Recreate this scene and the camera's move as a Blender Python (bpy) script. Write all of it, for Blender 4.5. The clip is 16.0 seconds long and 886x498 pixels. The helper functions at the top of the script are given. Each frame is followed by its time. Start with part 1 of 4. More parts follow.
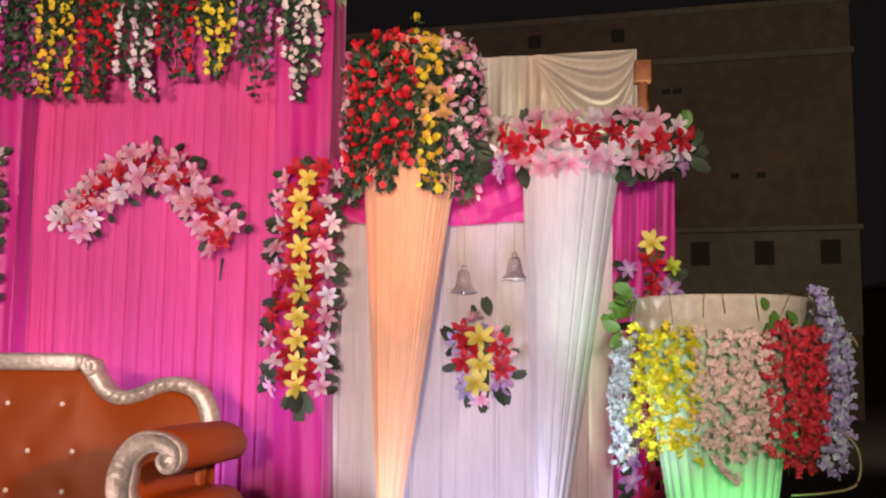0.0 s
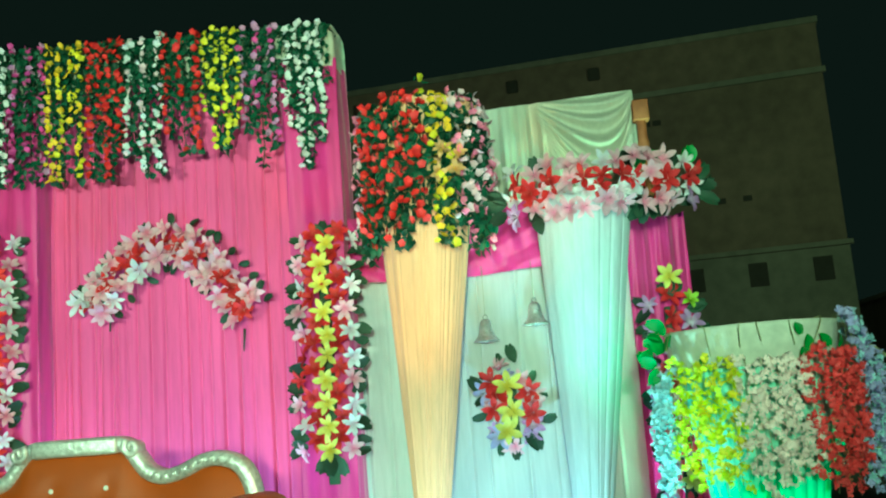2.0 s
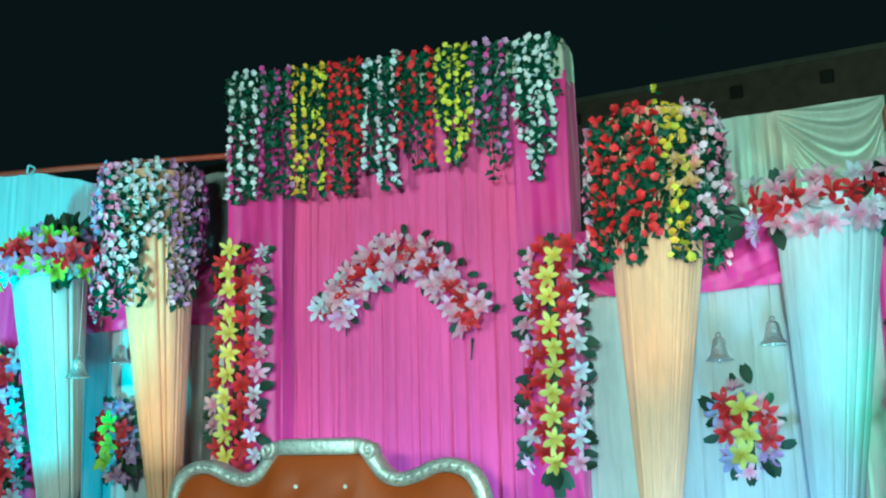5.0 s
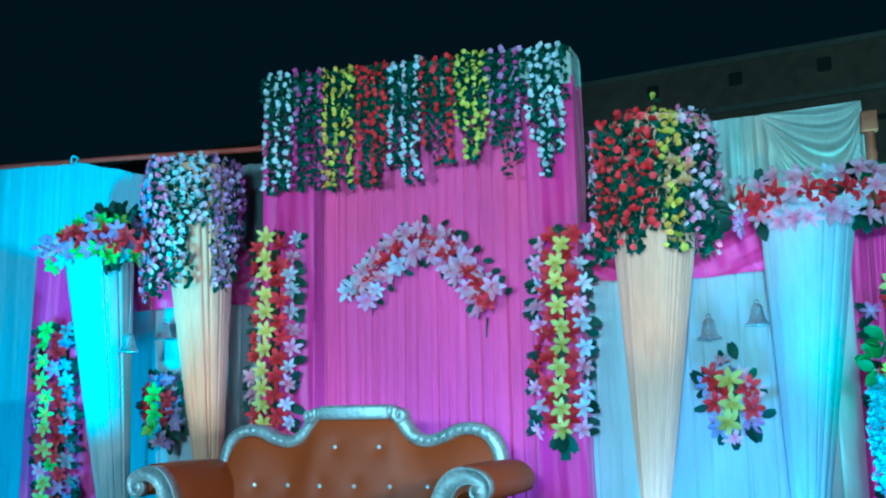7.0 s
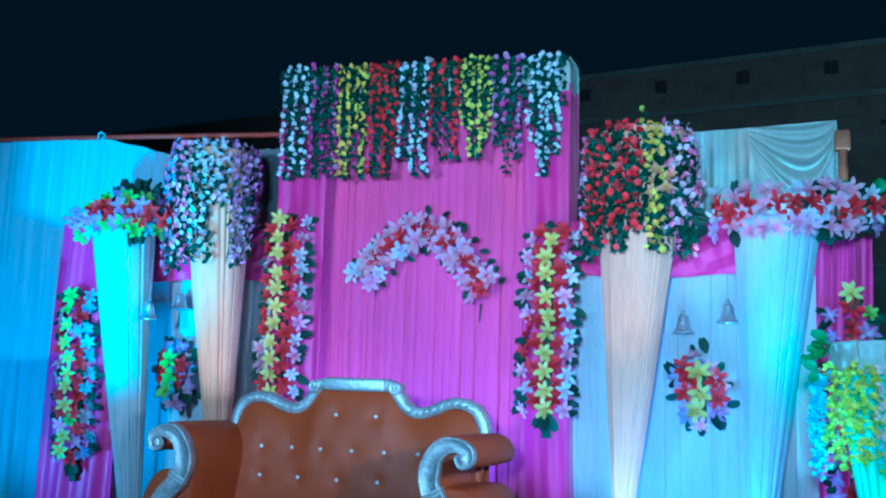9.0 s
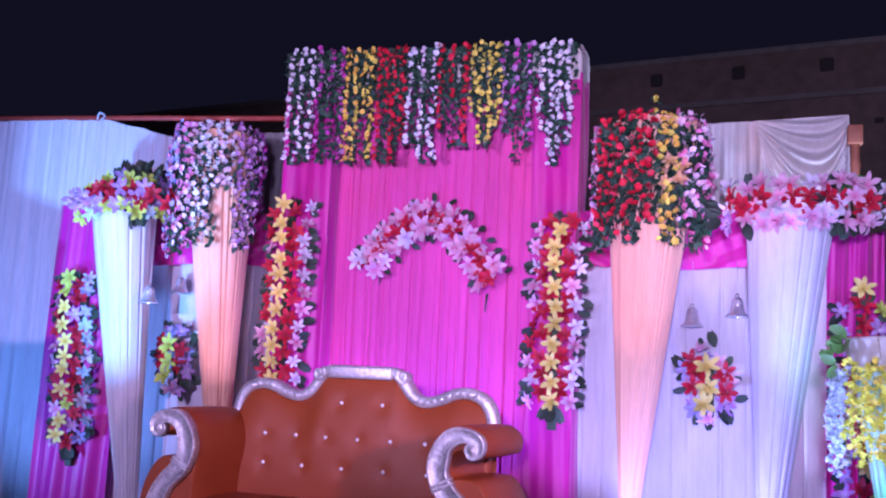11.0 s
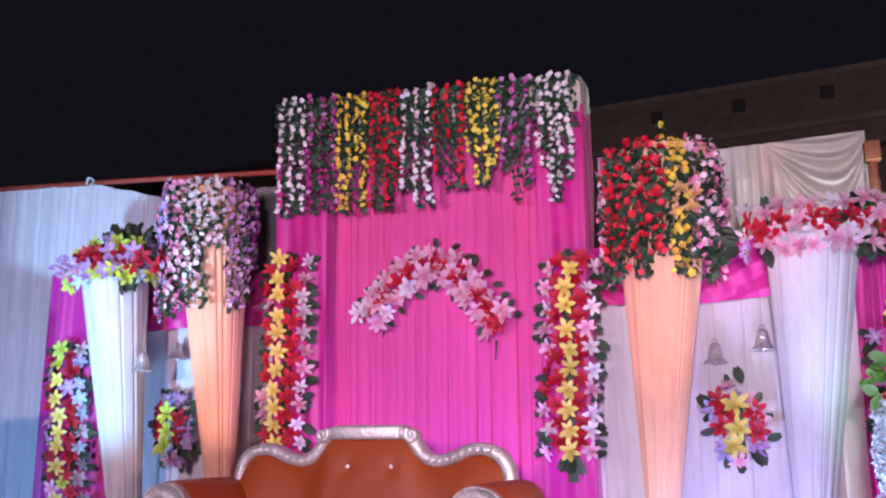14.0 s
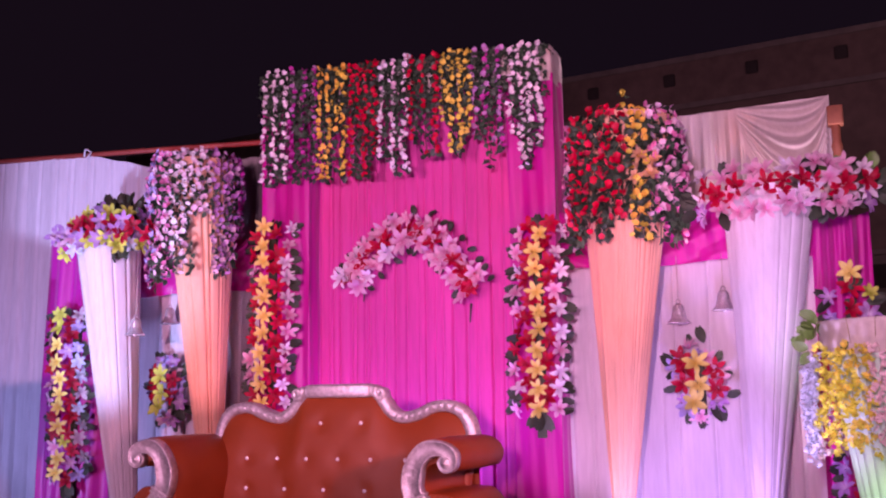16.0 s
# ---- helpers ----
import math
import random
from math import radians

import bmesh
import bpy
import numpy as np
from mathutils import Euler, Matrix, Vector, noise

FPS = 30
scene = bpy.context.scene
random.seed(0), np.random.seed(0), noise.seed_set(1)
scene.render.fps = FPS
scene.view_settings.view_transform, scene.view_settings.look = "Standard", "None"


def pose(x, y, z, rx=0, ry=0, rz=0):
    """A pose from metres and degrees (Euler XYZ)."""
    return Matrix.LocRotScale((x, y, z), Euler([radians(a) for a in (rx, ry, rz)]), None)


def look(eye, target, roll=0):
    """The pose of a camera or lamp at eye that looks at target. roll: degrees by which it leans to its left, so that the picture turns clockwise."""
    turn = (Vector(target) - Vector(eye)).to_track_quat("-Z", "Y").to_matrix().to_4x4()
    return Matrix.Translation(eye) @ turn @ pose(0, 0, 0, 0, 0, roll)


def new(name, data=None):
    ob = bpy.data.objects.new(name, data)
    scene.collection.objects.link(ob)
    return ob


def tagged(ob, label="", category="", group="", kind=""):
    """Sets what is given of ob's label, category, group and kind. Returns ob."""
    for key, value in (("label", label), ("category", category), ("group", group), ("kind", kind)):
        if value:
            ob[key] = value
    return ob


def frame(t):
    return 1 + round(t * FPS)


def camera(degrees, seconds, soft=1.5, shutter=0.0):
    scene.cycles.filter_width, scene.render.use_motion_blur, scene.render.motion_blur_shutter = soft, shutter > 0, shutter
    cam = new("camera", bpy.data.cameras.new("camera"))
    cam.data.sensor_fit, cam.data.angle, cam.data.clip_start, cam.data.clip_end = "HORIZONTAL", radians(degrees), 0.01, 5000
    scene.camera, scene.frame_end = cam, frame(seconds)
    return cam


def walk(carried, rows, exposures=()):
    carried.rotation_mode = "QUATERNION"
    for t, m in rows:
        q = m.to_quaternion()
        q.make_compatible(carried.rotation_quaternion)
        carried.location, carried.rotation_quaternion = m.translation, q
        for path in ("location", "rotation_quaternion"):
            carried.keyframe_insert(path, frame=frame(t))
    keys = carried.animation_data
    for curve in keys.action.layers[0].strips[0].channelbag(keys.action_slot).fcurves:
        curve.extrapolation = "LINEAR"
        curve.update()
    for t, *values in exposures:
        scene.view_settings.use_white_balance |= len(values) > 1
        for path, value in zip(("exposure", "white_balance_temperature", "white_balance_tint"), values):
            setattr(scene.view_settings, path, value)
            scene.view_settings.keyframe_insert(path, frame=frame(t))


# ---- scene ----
cam = camera(50.4, 16.0, soft=2.1)
METRES, EYE, TILT, LEAN, TURN = 3.3, 1.5, 6.6, -0.6, 7.0
ROWS = [
    (0.0, 0.0, 0.0, 0.0, 0.0, 0.0, 0.0),
    (0.5, -0.0031, 0.0205, 0.0024, 1.64, 2.33, 1.2),
    (1.0, -0.0187, 0.0042, 0.007, 0.07, 2.24, 4.53),
    (1.5, -0.0443, -0.0183, 0.0134, 0.94, 2.92, 6.34),
    (2.0, -0.0445, -0.0214, 0.0075, -0.51, 2.95, 4.95),
    (2.5, -0.0085, 0.0013, 0.0031, -5.5, 2.03, 2.97),
    (3.0, 0.0144, 0.0123, -0.0027, -5.92, 1.9, 1.08),
    (3.5, 0.0147, 0.0182, -0.0015, -3.55, 2.08, 2.79),
    (4.0, -0.0109, 0.0095, 0.0063, 0.35, 2.64, 4.08),
    (4.5, -0.0433, -0.0074, 0.0146, 6.62, 3.31, 3.72),
    (5.0, -0.0694, -0.0242, 0.016, 12.28, 4.38, 3.32),
    (7.5, -0.0715, -0.2415, 0.0225, 12.03, 2.9, 2.62),
    (8.0, -0.0849, -0.2747, 0.0317, 11.51, 2.45, 0.32),
    (8.5, -0.0606, -0.3083, 0.024, 11.57, 3.93, 0.83),
    (9.0, -0.0311, -0.3349, 0.0293, 12.28, 2.02, 0.21),
    (11.5, -0.0751, -0.3116, 0.0215, 11.58, 1.36, -0.99),
    (12.0, -0.0462, -0.275, 0.014, 14.08, 1.71, -0.76),
    (12.5, -0.0292, -0.2696, 0.0123, 16.2, 2.5, 0.46),
    (13.0, -0.0262, -0.2558, 0.0084, 14.59, 1.92, 0.52),
    (13.5, -0.0386, -0.2423, 0.0125, 13.27, 1.72, 1.21),
    (14.0, -0.0768, -0.2313, 0.0185, 12.31, 4.62, 2.5),
    (14.5, -0.0939, -0.2245, 0.0132, 11.09, 5.03, 2.27),
    (15.0, -0.0649, -0.2304, 0.01, 13.69, 2.84, 1.3),
    (15.5, -0.0092, -0.2401, 0.0087, 15.64, 1.53, -0.03),
    (16.0, 0.0261, -0.2738, 0.0115, 13.72, 2.57, 2.96),
]
# exposure and white balance imitate the coloured lamps' changes; the lamps themselves stay fixed
EXPOSURES = [
    (0.0, 0.27, 9400, 12), (0.5, 0.66, 6000, -36), (1.0, 0.32, 5000, -88), (1.5, 0.31, 5100, -116), (2.0, 0.69, 6400, -100), (2.5, 0.61, 4800, -40),
    (3.0, 0.57, 4700, -4), (3.5, 0.65, 4200, -44), (4.0, 0.79, 4200, -88), (4.5, 0.63, 4200, -76), (5.0, 0.45, 4400, -80), (7.5, 0.22, 2900, -44),
    (8.0, 0.3, 3400, -20), (8.5, 0.31, 3500, -24), (9.0, 0.24, 2900, -40), (11.5, 0.35, 5500, 76), (12.0, 0.23, 5900, 60), (12.5, 0.42, 6300, 56),
    (13.0, 0.41, 6700, 40), (13.5, 0.2, 6300, 20), (14.0, 0.32, 6200, 36), (14.5, 0.24, 6100, 60), (15.0, 0.05, 6500, 88), (15.5, -0.03, 7300, 124),
    (16.0, 0.04, 7300, 124),
]
walk(cam, [(t, pose(0, 0, EYE, TILT, LEAN, TURN) @ pose(METRES * x, METRES * y, METRES * z, 90 + pitch, roll, yaw)) for t, x, y, z, yaw, pitch, roll in ROWS], EXPOSURES)


# ---- light: a dark sky, coloured stage lamps before and below the decoration, added fills ----
world = bpy.data.worlds.new("night_sky")
scene.world = world
world.use_nodes = True
world.node_tree.nodes["Background"].inputs[0].default_value = (0.60, 0.60, 0.80, 1)
world.node_tree.nodes["Background"].inputs[1].default_value = 0.0072


def stage_lamp(name, eye, target, colour, watts, angle=70, size=0.06, blend=0.6):
    data = bpy.data.lights.new(name, "SPOT")
    data.color, data.energy, data.spot_size, data.spot_blend, data.shadow_soft_size = colour, watts, radians(angle), blend, size
    ob = new(name, data)
    ob.matrix_world = look(eye, target)
    return ob


stage_lamp("flood_lamp_a", (-2.8, -2.5, 2.15), (-3.7, 4.8, 2.6), (1.0, 0.80, 0.86), 860, 56, 0.12, 1.0)
stage_lamp("flood_lamp_b", (0.0, -2.7, 1.95), (-0.4, 4.8, 3.4), (1.0, 0.88, 0.95), 1180, 60, 0.12, 1.0)
stage_lamp("par_lamp_sofa", (0.8, 1.7, 1.9), (-2.9, 3.9, 1.0), (1.0, 0.58, 0.52), 205, 36)
stage_lamp("par_lamp_left", (-5.9, 2.4, 0.45), (-5.2, 5.2, 2.3), (0.27, 0.62, 1.0), 230, 80)
stage_lamp("par_lamp_a", (-4.1, 1.5, 0.9), (-4.50, 4.45, 2.45), (0.30, 0.76, 1.0), 560, 42, 0.05, 0.5)
stage_lamp("par_lamp_b", (-3.4, 3.2, 0.38), (-3.62, 4.5, 2.6), (1.0, 0.62, 0.6), 100, 45)
stage_lamp("par_lamp_c", (-2.2, 4.3, 0.4), (-2.2, 4.9, 2.3), (0.42, 0.40, 1.0), 90, 110)
stage_lamp("par_lamp_d", (-0.82, 2.6, 0.38), (-0.74, 4.5, 2.9), (1.0, 0.42, 0.3), 120, 40)
stage_lamp("par_lamp_e", (0.0, 2.5, 0.38), (0.02, 4.5, 2.9), (0.55, 0.66, 1.0), 125, 46)
stage_lamp("par_lamp_f", (-0.4, 3.9, 0.38), (-0.4, 4.95, 2.1), (0.45, 0.5, 1.0), 60, 110)
# added unseen fill for the white net strip that the peach column shades
stage_lamp("net_fill_lamp", (-1.02, 4.1, 0.38), (-1.0, 4.95, 1.9), (0.8, 0.78, 1.0), 26, 80)
# added fill behind the side bay, unseen: grazes the cream curtain's folds
stage_lamp("curtain_fill_lamp", (0.70, 5.02, 0.4), (-0.05, 5.25, 3.05), (0.8, 1.0, 0.88), 330, 60)
stage_lamp("par_lamp_vase", (0.48, 2.42, 0.36), (0.54, 3.34, 0.95), (0.05, 1.0, 0.38), 62, 34)
# added fill, no lamp seen there: lifts the building and ground out of black
stage_lamp("building_fill_light", (9.0, 12.0, 7.0), (6.0, 28.0, 4.0), (1.0, 0.92, 0.82), 540, 140, 0.3)

# ---- materials ----


def material(name, colour, rough=0.6, metal=0.0, vary=0.2, grain=30.0, stretch=(1, 1, 1), bump=0.1, bump_scale=200.0, sheen=0.0,
             translucent=0.0, centre=None, radius=0.06, per_object=0.0, island=False):
    """A surface with two scales of colour variation and fine relief. centre: another colour at the heart of a blossom."""
    m = bpy.data.materials.new(name)
    m.use_nodes = True
    nt = m.node_tree
    n, link = nt.nodes, nt.links.new
    b = n["Principled BSDF"]
    b.inputs["Roughness"].default_value, b.inputs["Metallic"].default_value = rough, metal
    if sheen:
        b.inputs["Sheen Weight"].default_value = sheen
    co = n.new("ShaderNodeTexCoord")
    mp = n.new("ShaderNodeMapping")
    mp.inputs["Scale"].default_value = stretch
    link(co.outputs["Object"], mp.inputs["Vector"])
    big, fine = n.new("ShaderNodeTexNoise"), n.new("ShaderNodeTexNoise")
    big.inputs["Scale"].default_value, fine.inputs["Scale"].default_value = grain * 0.12, grain
    big.inputs["Detail"].default_value, fine.inputs["Detail"].default_value = 4, 5
    link(mp.outputs["Vector"], big.inputs["Vector"])
    link(mp.outputs["Vector"], fine.inputs["Vector"])
    add = n.new("ShaderNodeMath")
    add.operation = "ADD"
    link(big.outputs["Fac"], add.inputs[0])
    link(fine.outputs["Fac"], add.inputs[1])
    span = n.new("ShaderNodeMapRange")
    span.inputs["From Min"].default_value, span.inputs["From Max"].default_value = 0.6, 1.4
    span.inputs["To Min"].default_value, span.inputs["To Max"].default_value = 1 - vary, 1 + vary
    link(add.outputs[0], span.inputs["Value"])
    value = span.outputs["Result"]
    if per_object or island:
        if island:
            src = n.new("ShaderNodeNewGeometry").outputs["Random Per Island"]
        else:
            src = n.new("ShaderNodeObjectInfo").outputs["Random"]
        pr = n.new("ShaderNodeMapRange")
        pr.inputs["To Min"].default_value, pr.inputs["To Max"].default_value = 1 - (per_object or 0.3), 1 + (per_object or 0.3) * 0.6
        link(src, pr.inputs["Value"])
        mul = n.new("ShaderNodeMath")
        mul.operation = "MULTIPLY"
        link(value, mul.inputs[0])
        link(pr.outputs["Result"], mul.inputs[1])
        value = mul.outputs[0]
    hsv = n.new("ShaderNodeHueSaturation")
    hsv.inputs["Color"].default_value = (*colour, 1)
    link(value, hsv.inputs["Value"])
    if centre:
        dist = n.new("ShaderNodeVectorMath")
        dist.operation = "LENGTH"
        link(co.outputs["Object"], dist.inputs[0])
        ramp = n.new("ShaderNodeValToRGB")
        ramp.color_ramp.elements[0].position, ramp.color_ramp.elements[0].color = 0.15, (*centre, 1)
        ramp.color_ramp.elements[1].position, ramp.color_ramp.elements[1].color = 0.85, (*colour, 1)
        dv = n.new("ShaderNodeMath")
        dv.operation = "DIVIDE"
        dv.inputs[1].default_value = radius
        link(dist.outputs["Value"], dv.inputs[0])
        link(dv.outputs[0], ramp.inputs["Fac"])
        link(ramp.outputs["Color"], hsv.inputs["Color"])
    link(hsv.outputs["Color"], b.inputs["Base Color"])
    if bump:
        bt = n.new("ShaderNodeTexNoise")
        bt.inputs["Scale"].default_value, bt.inputs["Detail"].default_value = bump_scale, 4
        link(mp.outputs["Vector"], bt.inputs["Vector"])
        bp = n.new("ShaderNodeBump")
        bp.inputs["Strength"].default_value, bp.inputs["Distance"].default_value = bump, 0.01
        link(bt.outputs["Fac"], bp.inputs["Height"])
        link(bp.outputs["Normal"], b.inputs["Normal"])
    if translucent:
        tr, mix = n.new("ShaderNodeBsdfTranslucent"), n.new("ShaderNodeMixShader")
        link(hsv.outputs["Color"], tr.inputs["Color"])
        mix.inputs["Fac"].default_value = translucent
        link(b.outputs[0], mix.inputs[1])
        link(tr.outputs[0], mix.inputs[2])
        link(mix.outputs[0], n["Material Output"].inputs["Surface"])
    return m


def cloth(name, colour, rough=0.7, vary=0.14, sheen=0.25, translucent=0.12):
    return material(name, colour, rough, 0, vary, 14, (3, 3, 0.35), 0.12, 60, sheen, translucent)


PINK = cloth("pink_net_cloth", (0.76, 0.072, 0.32))
MAGENTA = cloth("magenta_satin", (0.60, 0.018, 0.27), 0.45, 0.16)
WHITE = cloth("white_net_cloth", (0.66, 0.63, 0.66))
CREAM = cloth("cream_satin", (0.66, 0.62, 0.52), 0.4)
PEACH = cloth("peach_net_cloth", (0.85, 0.47, 0.28))
# part of the green lamp's light is put into this cloth's colour
GREEN_LIT = cloth("green_lit_net_cloth", (0.40, 0.68, 0.52))
ICE = cloth("bright_white_net_cloth", (0.69, 0.69, 0.71))
# brown holds the shade that lies on this white cloth
SHADE_NET = cloth("shade_brown_net", (0.28, 0.25, 0.24))
CARPET = material("stage_carpet", (0.16, 0.02, 0.03), 0.95, 0, 0.3, 60, bump=0.5)
EARTH = material("bare_earth", (0.10, 0.085, 0.075), 0.95, 0, 0.35, 3, bump=0.6, bump_scale=30)
ORANGE = material("orange_leatherette", (0.30, 0.055, 0.005), 0.50, 0, 0.10, 10, bump=0.18, bump_scale=260)
SILVER = material("silver_foil_carving", (0.56, 0.56, 0.57), 0.42, 0.5, 0.5, 55, bump=0.45, bump_scale=55)
CRYSTAL = material("cut_crystal", (0.9, 0.9, 0.92), 0.12, 0.1, 0.1, 90, bump=0)
BELL_SILVER = material("silvered_plastic", (0.74, 0.74, 0.77), 0.26, 0.68, 0.35, 90, bump=0.9, bump_scale=70)
POLE_RED = material("red_painted_pipe", (0.40, 0.06, 0.035), 0.5, 0, 0.25, 20, bump=0.2)
POLE_BROWN = material("rust_brown_pole", (0.36, 0.13, 0.055), 0.6, 0, 0.3, 25, bump=0.3)
RIM_WHITE = material("whitewashed_rim", (0.6, 0.58, 0.5), 0.7, 0, 0.25, 25, bump=0.3)
BRICKWALL = material("plastered_brick", (0.21, 0.15, 0.115), 0.9, 0, 0.35, 2.5, bump=0.5, bump_scale=12)
CONCRETE = material("concrete_band", (0.24, 0.21, 0.17), 0.9, 0, 0.3, 3, bump=0.4, bump_scale=20)
HOLE = material("unlit_opening", (0.06, 0.05, 0.042), 0.9, 0, 0.2, 5)
STEM = material("plastic_stem", (0.03, 0.055, 0.02), 0.6, 0, 0.25, 40)
VINE = material("pale_vine", (0.32, 0.30, 0.14), 0.6, 0, 0.25, 40)
THREAD = material("thread", (0.5, 0.45, 0.4), 0.8)
LEAF = material("dark_leaf", (0.036, 0.062, 0.034), 0.6, 0, 0.3, 40, bump=0.2, per_object=0.45, translucent=0.15)
LEAF_BRIGHT = material("fresh_leaf", (0.09, 0.26, 0.05), 0.45, 0, 0.3, 40, bump=0.2, per_object=0.3, translucent=0.2)
LEAVES = material("garland_leaves", (0.036, 0.094, 0.050), 0.5, 0, 0.3, 40, bump=0.2, island=True, per_object=0.5, translucent=0.15)


def petal(name, colour, centre=None, radius=0.06):
    return material(name, colour, 0.6, 0, 0.12, 60, bump=0.15, centre=centre, radius=radius, per_object=0.16, translucent=0.25)


YELLOW = petal("yellow_petal", (0.84, 0.76, 0.18), (0.78, 0.60, 0.08))
RED = petal("red_petal", (0.62, 0.012, 0.035), (0.40, 0.01, 0.02))
BLUSH = petal("blush_petal", (0.80, 0.49, 0.60), (0.78, 0.24, 0.42))
PEACH_P = petal("peach_petal", (0.84, 0.50, 0.24), (0.80, 0.40, 0.15))
WHITE_P = petal("white_petal", (0.82, 0.78, 0.82), (0.72, 0.55, 0.66))
MAUVE = petal("mauve_petal", (0.50, 0.26, 0.56), (0.70, 0.55, 0.70))
LIME = petal("lime_petal", (0.62, 0.78, 0.10), (0.45, 0.6, 0.05))
SKY = petal("sky_petal", (0.52, 0.68, 0.80), (0.7, 0.8, 0.85))
LAVENDER = petal("lavender_petal", (0.42, 0.38, 0.70), (0.6, 0.58, 0.8))

# ---- mesh helpers ----


def thing(name, place, label, category, group="", kind=""):
    ob = new(name)
    ob.empty_display_size = 0.1
    ob.location = place
    return tagged(ob, label, category, group, kind)


def root_of(ob):
    return ob.location if ob.parent is None else root_of(ob.parent)


def hang(ob, parent):
    """Parents ob, built in the world's coordinates, to a thing or a part of one."""
    ob.parent = parent
    if parent.parent is None:
        ob.matrix_parent_inverse = Matrix.Translation(-parent.location)
    return ob


def finish(bm, name, mats, smooth=True):
    me = bpy.data.meshes.new(name)
    for f in bm.faces:
        f.smooth = smooth
    bm.to_mesh(me)
    bm.free()
    for m in mats if isinstance(mats, (list, tuple)) else [mats]:
        me.materials.append(m)
    return me


def part(name, bm, mats, parent=None, label="", smooth=True, kind=""):
    ob = new(name, finish(bm, name, mats, smooth))
    if parent is not None:
        hang(ob, parent)
    return tagged(ob, label, kind=kind)


def piece(name, me, parent, m):
    ob = new(name, me)
    ob.matrix_basis = m
    return hang(ob, parent)


def grid(nu, nv, fn, bm=None, wrap=False):
    """A sheet of nu x nv quads; fn(u, v) gives its points for u, v in 0..1."""
    bm = bm or bmesh.new()
    vs = [[bm.verts.new(fn(i / nu, j / nv)) for i in range(nu + (0 if wrap else 1))] for j in range(nv + 1)]
    n = len(vs[0])
    for j in range(nv):
        for i in range(nu):
            bm.faces.new((vs[j][i], vs[j][(i + 1) % n], vs[j + 1][(i + 1) % n], vs[j + 1][i]))
    return bm


def box(x0, x1, y0, y1, z0, z1, bevel=0.0, bm=None):
    bm = bm or bmesh.new()
    r = bmesh.ops.create_cube(bm, size=1.0, matrix=Matrix.Translation(((x0 + x1) / 2, (y0 + y1) / 2, (z0 + z1) / 2)) @ Matrix.Diagonal((x1 - x0, y1 - y0, z1 - z0, 1)))
    if bevel:
        es = list({e for v in r["verts"] for e in v.link_edges})
        bmesh.ops.bevel(bm, geom=es, offset=bevel, segments=2, affect="EDGES", profile=0.6)
    return bm


def lathe(profile, steps=24, at=(0, 0, 0), bm=None):
    bm = bm or bmesh.new()
    at = Vector(at)
    n = len(profile)

    def fn(u, v):
        r, z = profile[round(v * (n - 1))]
        return at + Vector((r * math.cos(u * math.tau), r * math.sin(u * math.tau), z))
    return grid(steps, n - 1, fn, bm, wrap=True)


def tube(pts, radius, sides=8, bm=None, taper=1.0):
    """A round bar along points."""
    bm = bm or bmesh.new()
    pts = [Vector(p) for p in pts]
    rings = []
    for i, p in enumerate(pts):
        d = (pts[min(i + 1, len(pts) - 1)] - pts[max(i - 1, 0)]).normalized()
        a = d.cross(Vector((0.31, 0.22, 0.92)) if abs(d.z) < 0.9 else Vector((1, 0, 0))).normalized()
        b = d.cross(a)
        r = radius * (1 + (taper - 1) * i / max(1, len(pts) - 1))
        rings.append([bm.verts.new(p + r * (a * math.cos(k * math.tau / sides) + b * math.sin(k * math.tau / sides))) for k in range(sides)])
    for r0, r1 in zip(rings, rings[1:]):
        for k in range(sides):
            bm.faces.new((r0[k], r0[(k + 1) % sides], r1[(k + 1) % sides], r1[k]))
    bm.faces.new(rings[0][::-1])
    bm.faces.new(rings[-1])
    return bm


def smooth_line(pts, steps=6):
    """Catmull-Rom through points."""
    pts = [Vector(p) for p in pts]
    out = []
    for i in range(len(pts) - 1):
        p0, p1, p2, p3 = pts[max(i - 1, 0)], pts[i], pts[i + 1], pts[min(i + 2, len(pts) - 1)]
        for k in range(steps):
            t = k / steps
            out.append(0.5 * (2 * p1 + (p2 - p0) * t + (2 * p0 - 5 * p1 + 4 * p2 - p3) * t * t + (3 * p1 - p0 - 3 * p2 + p3) * t ** 3))
    out.append(pts[-1])
    return out


def band(line, half_w, half_d, bm=None, sides=12):
    """A carved band along a line in an upright plane across y: half_w in the plane (a number or function of 0..1), half_d along y."""
    bm = bm or bmesh.new()
    rings, n = [], len(line)
    for i, p in enumerate(line):
        d = (line[min(i + 1, n - 1)] - line[max(i - 1, 0)]).normalized()
        side = Vector((-d.z, 0, d.x))
        w = half_w(i / (n - 1)) if callable(half_w) else half_w
        ring = []
        for k in range(sides):
            a = k * math.tau / sides
            c, s = math.cos(a), math.sin(a)
            c, s = math.copysign(abs(c) ** 0.5, c), math.copysign(abs(s) ** 0.5, s)
            ring.append(bm.verts.new(p + side * (w * c) + Vector((0, half_d * s, 0))))
        rings.append(ring)
    for r0, r1 in zip(rings, rings[1:]):
        for k in range(sides):
            bm.faces.new((r0[k], r0[(k + 1) % sides], r1[(k + 1) % sides], r1[k]))
    bm.faces.new(rings[0][::-1])
    bm.faces.new(rings[-1])
    return bm


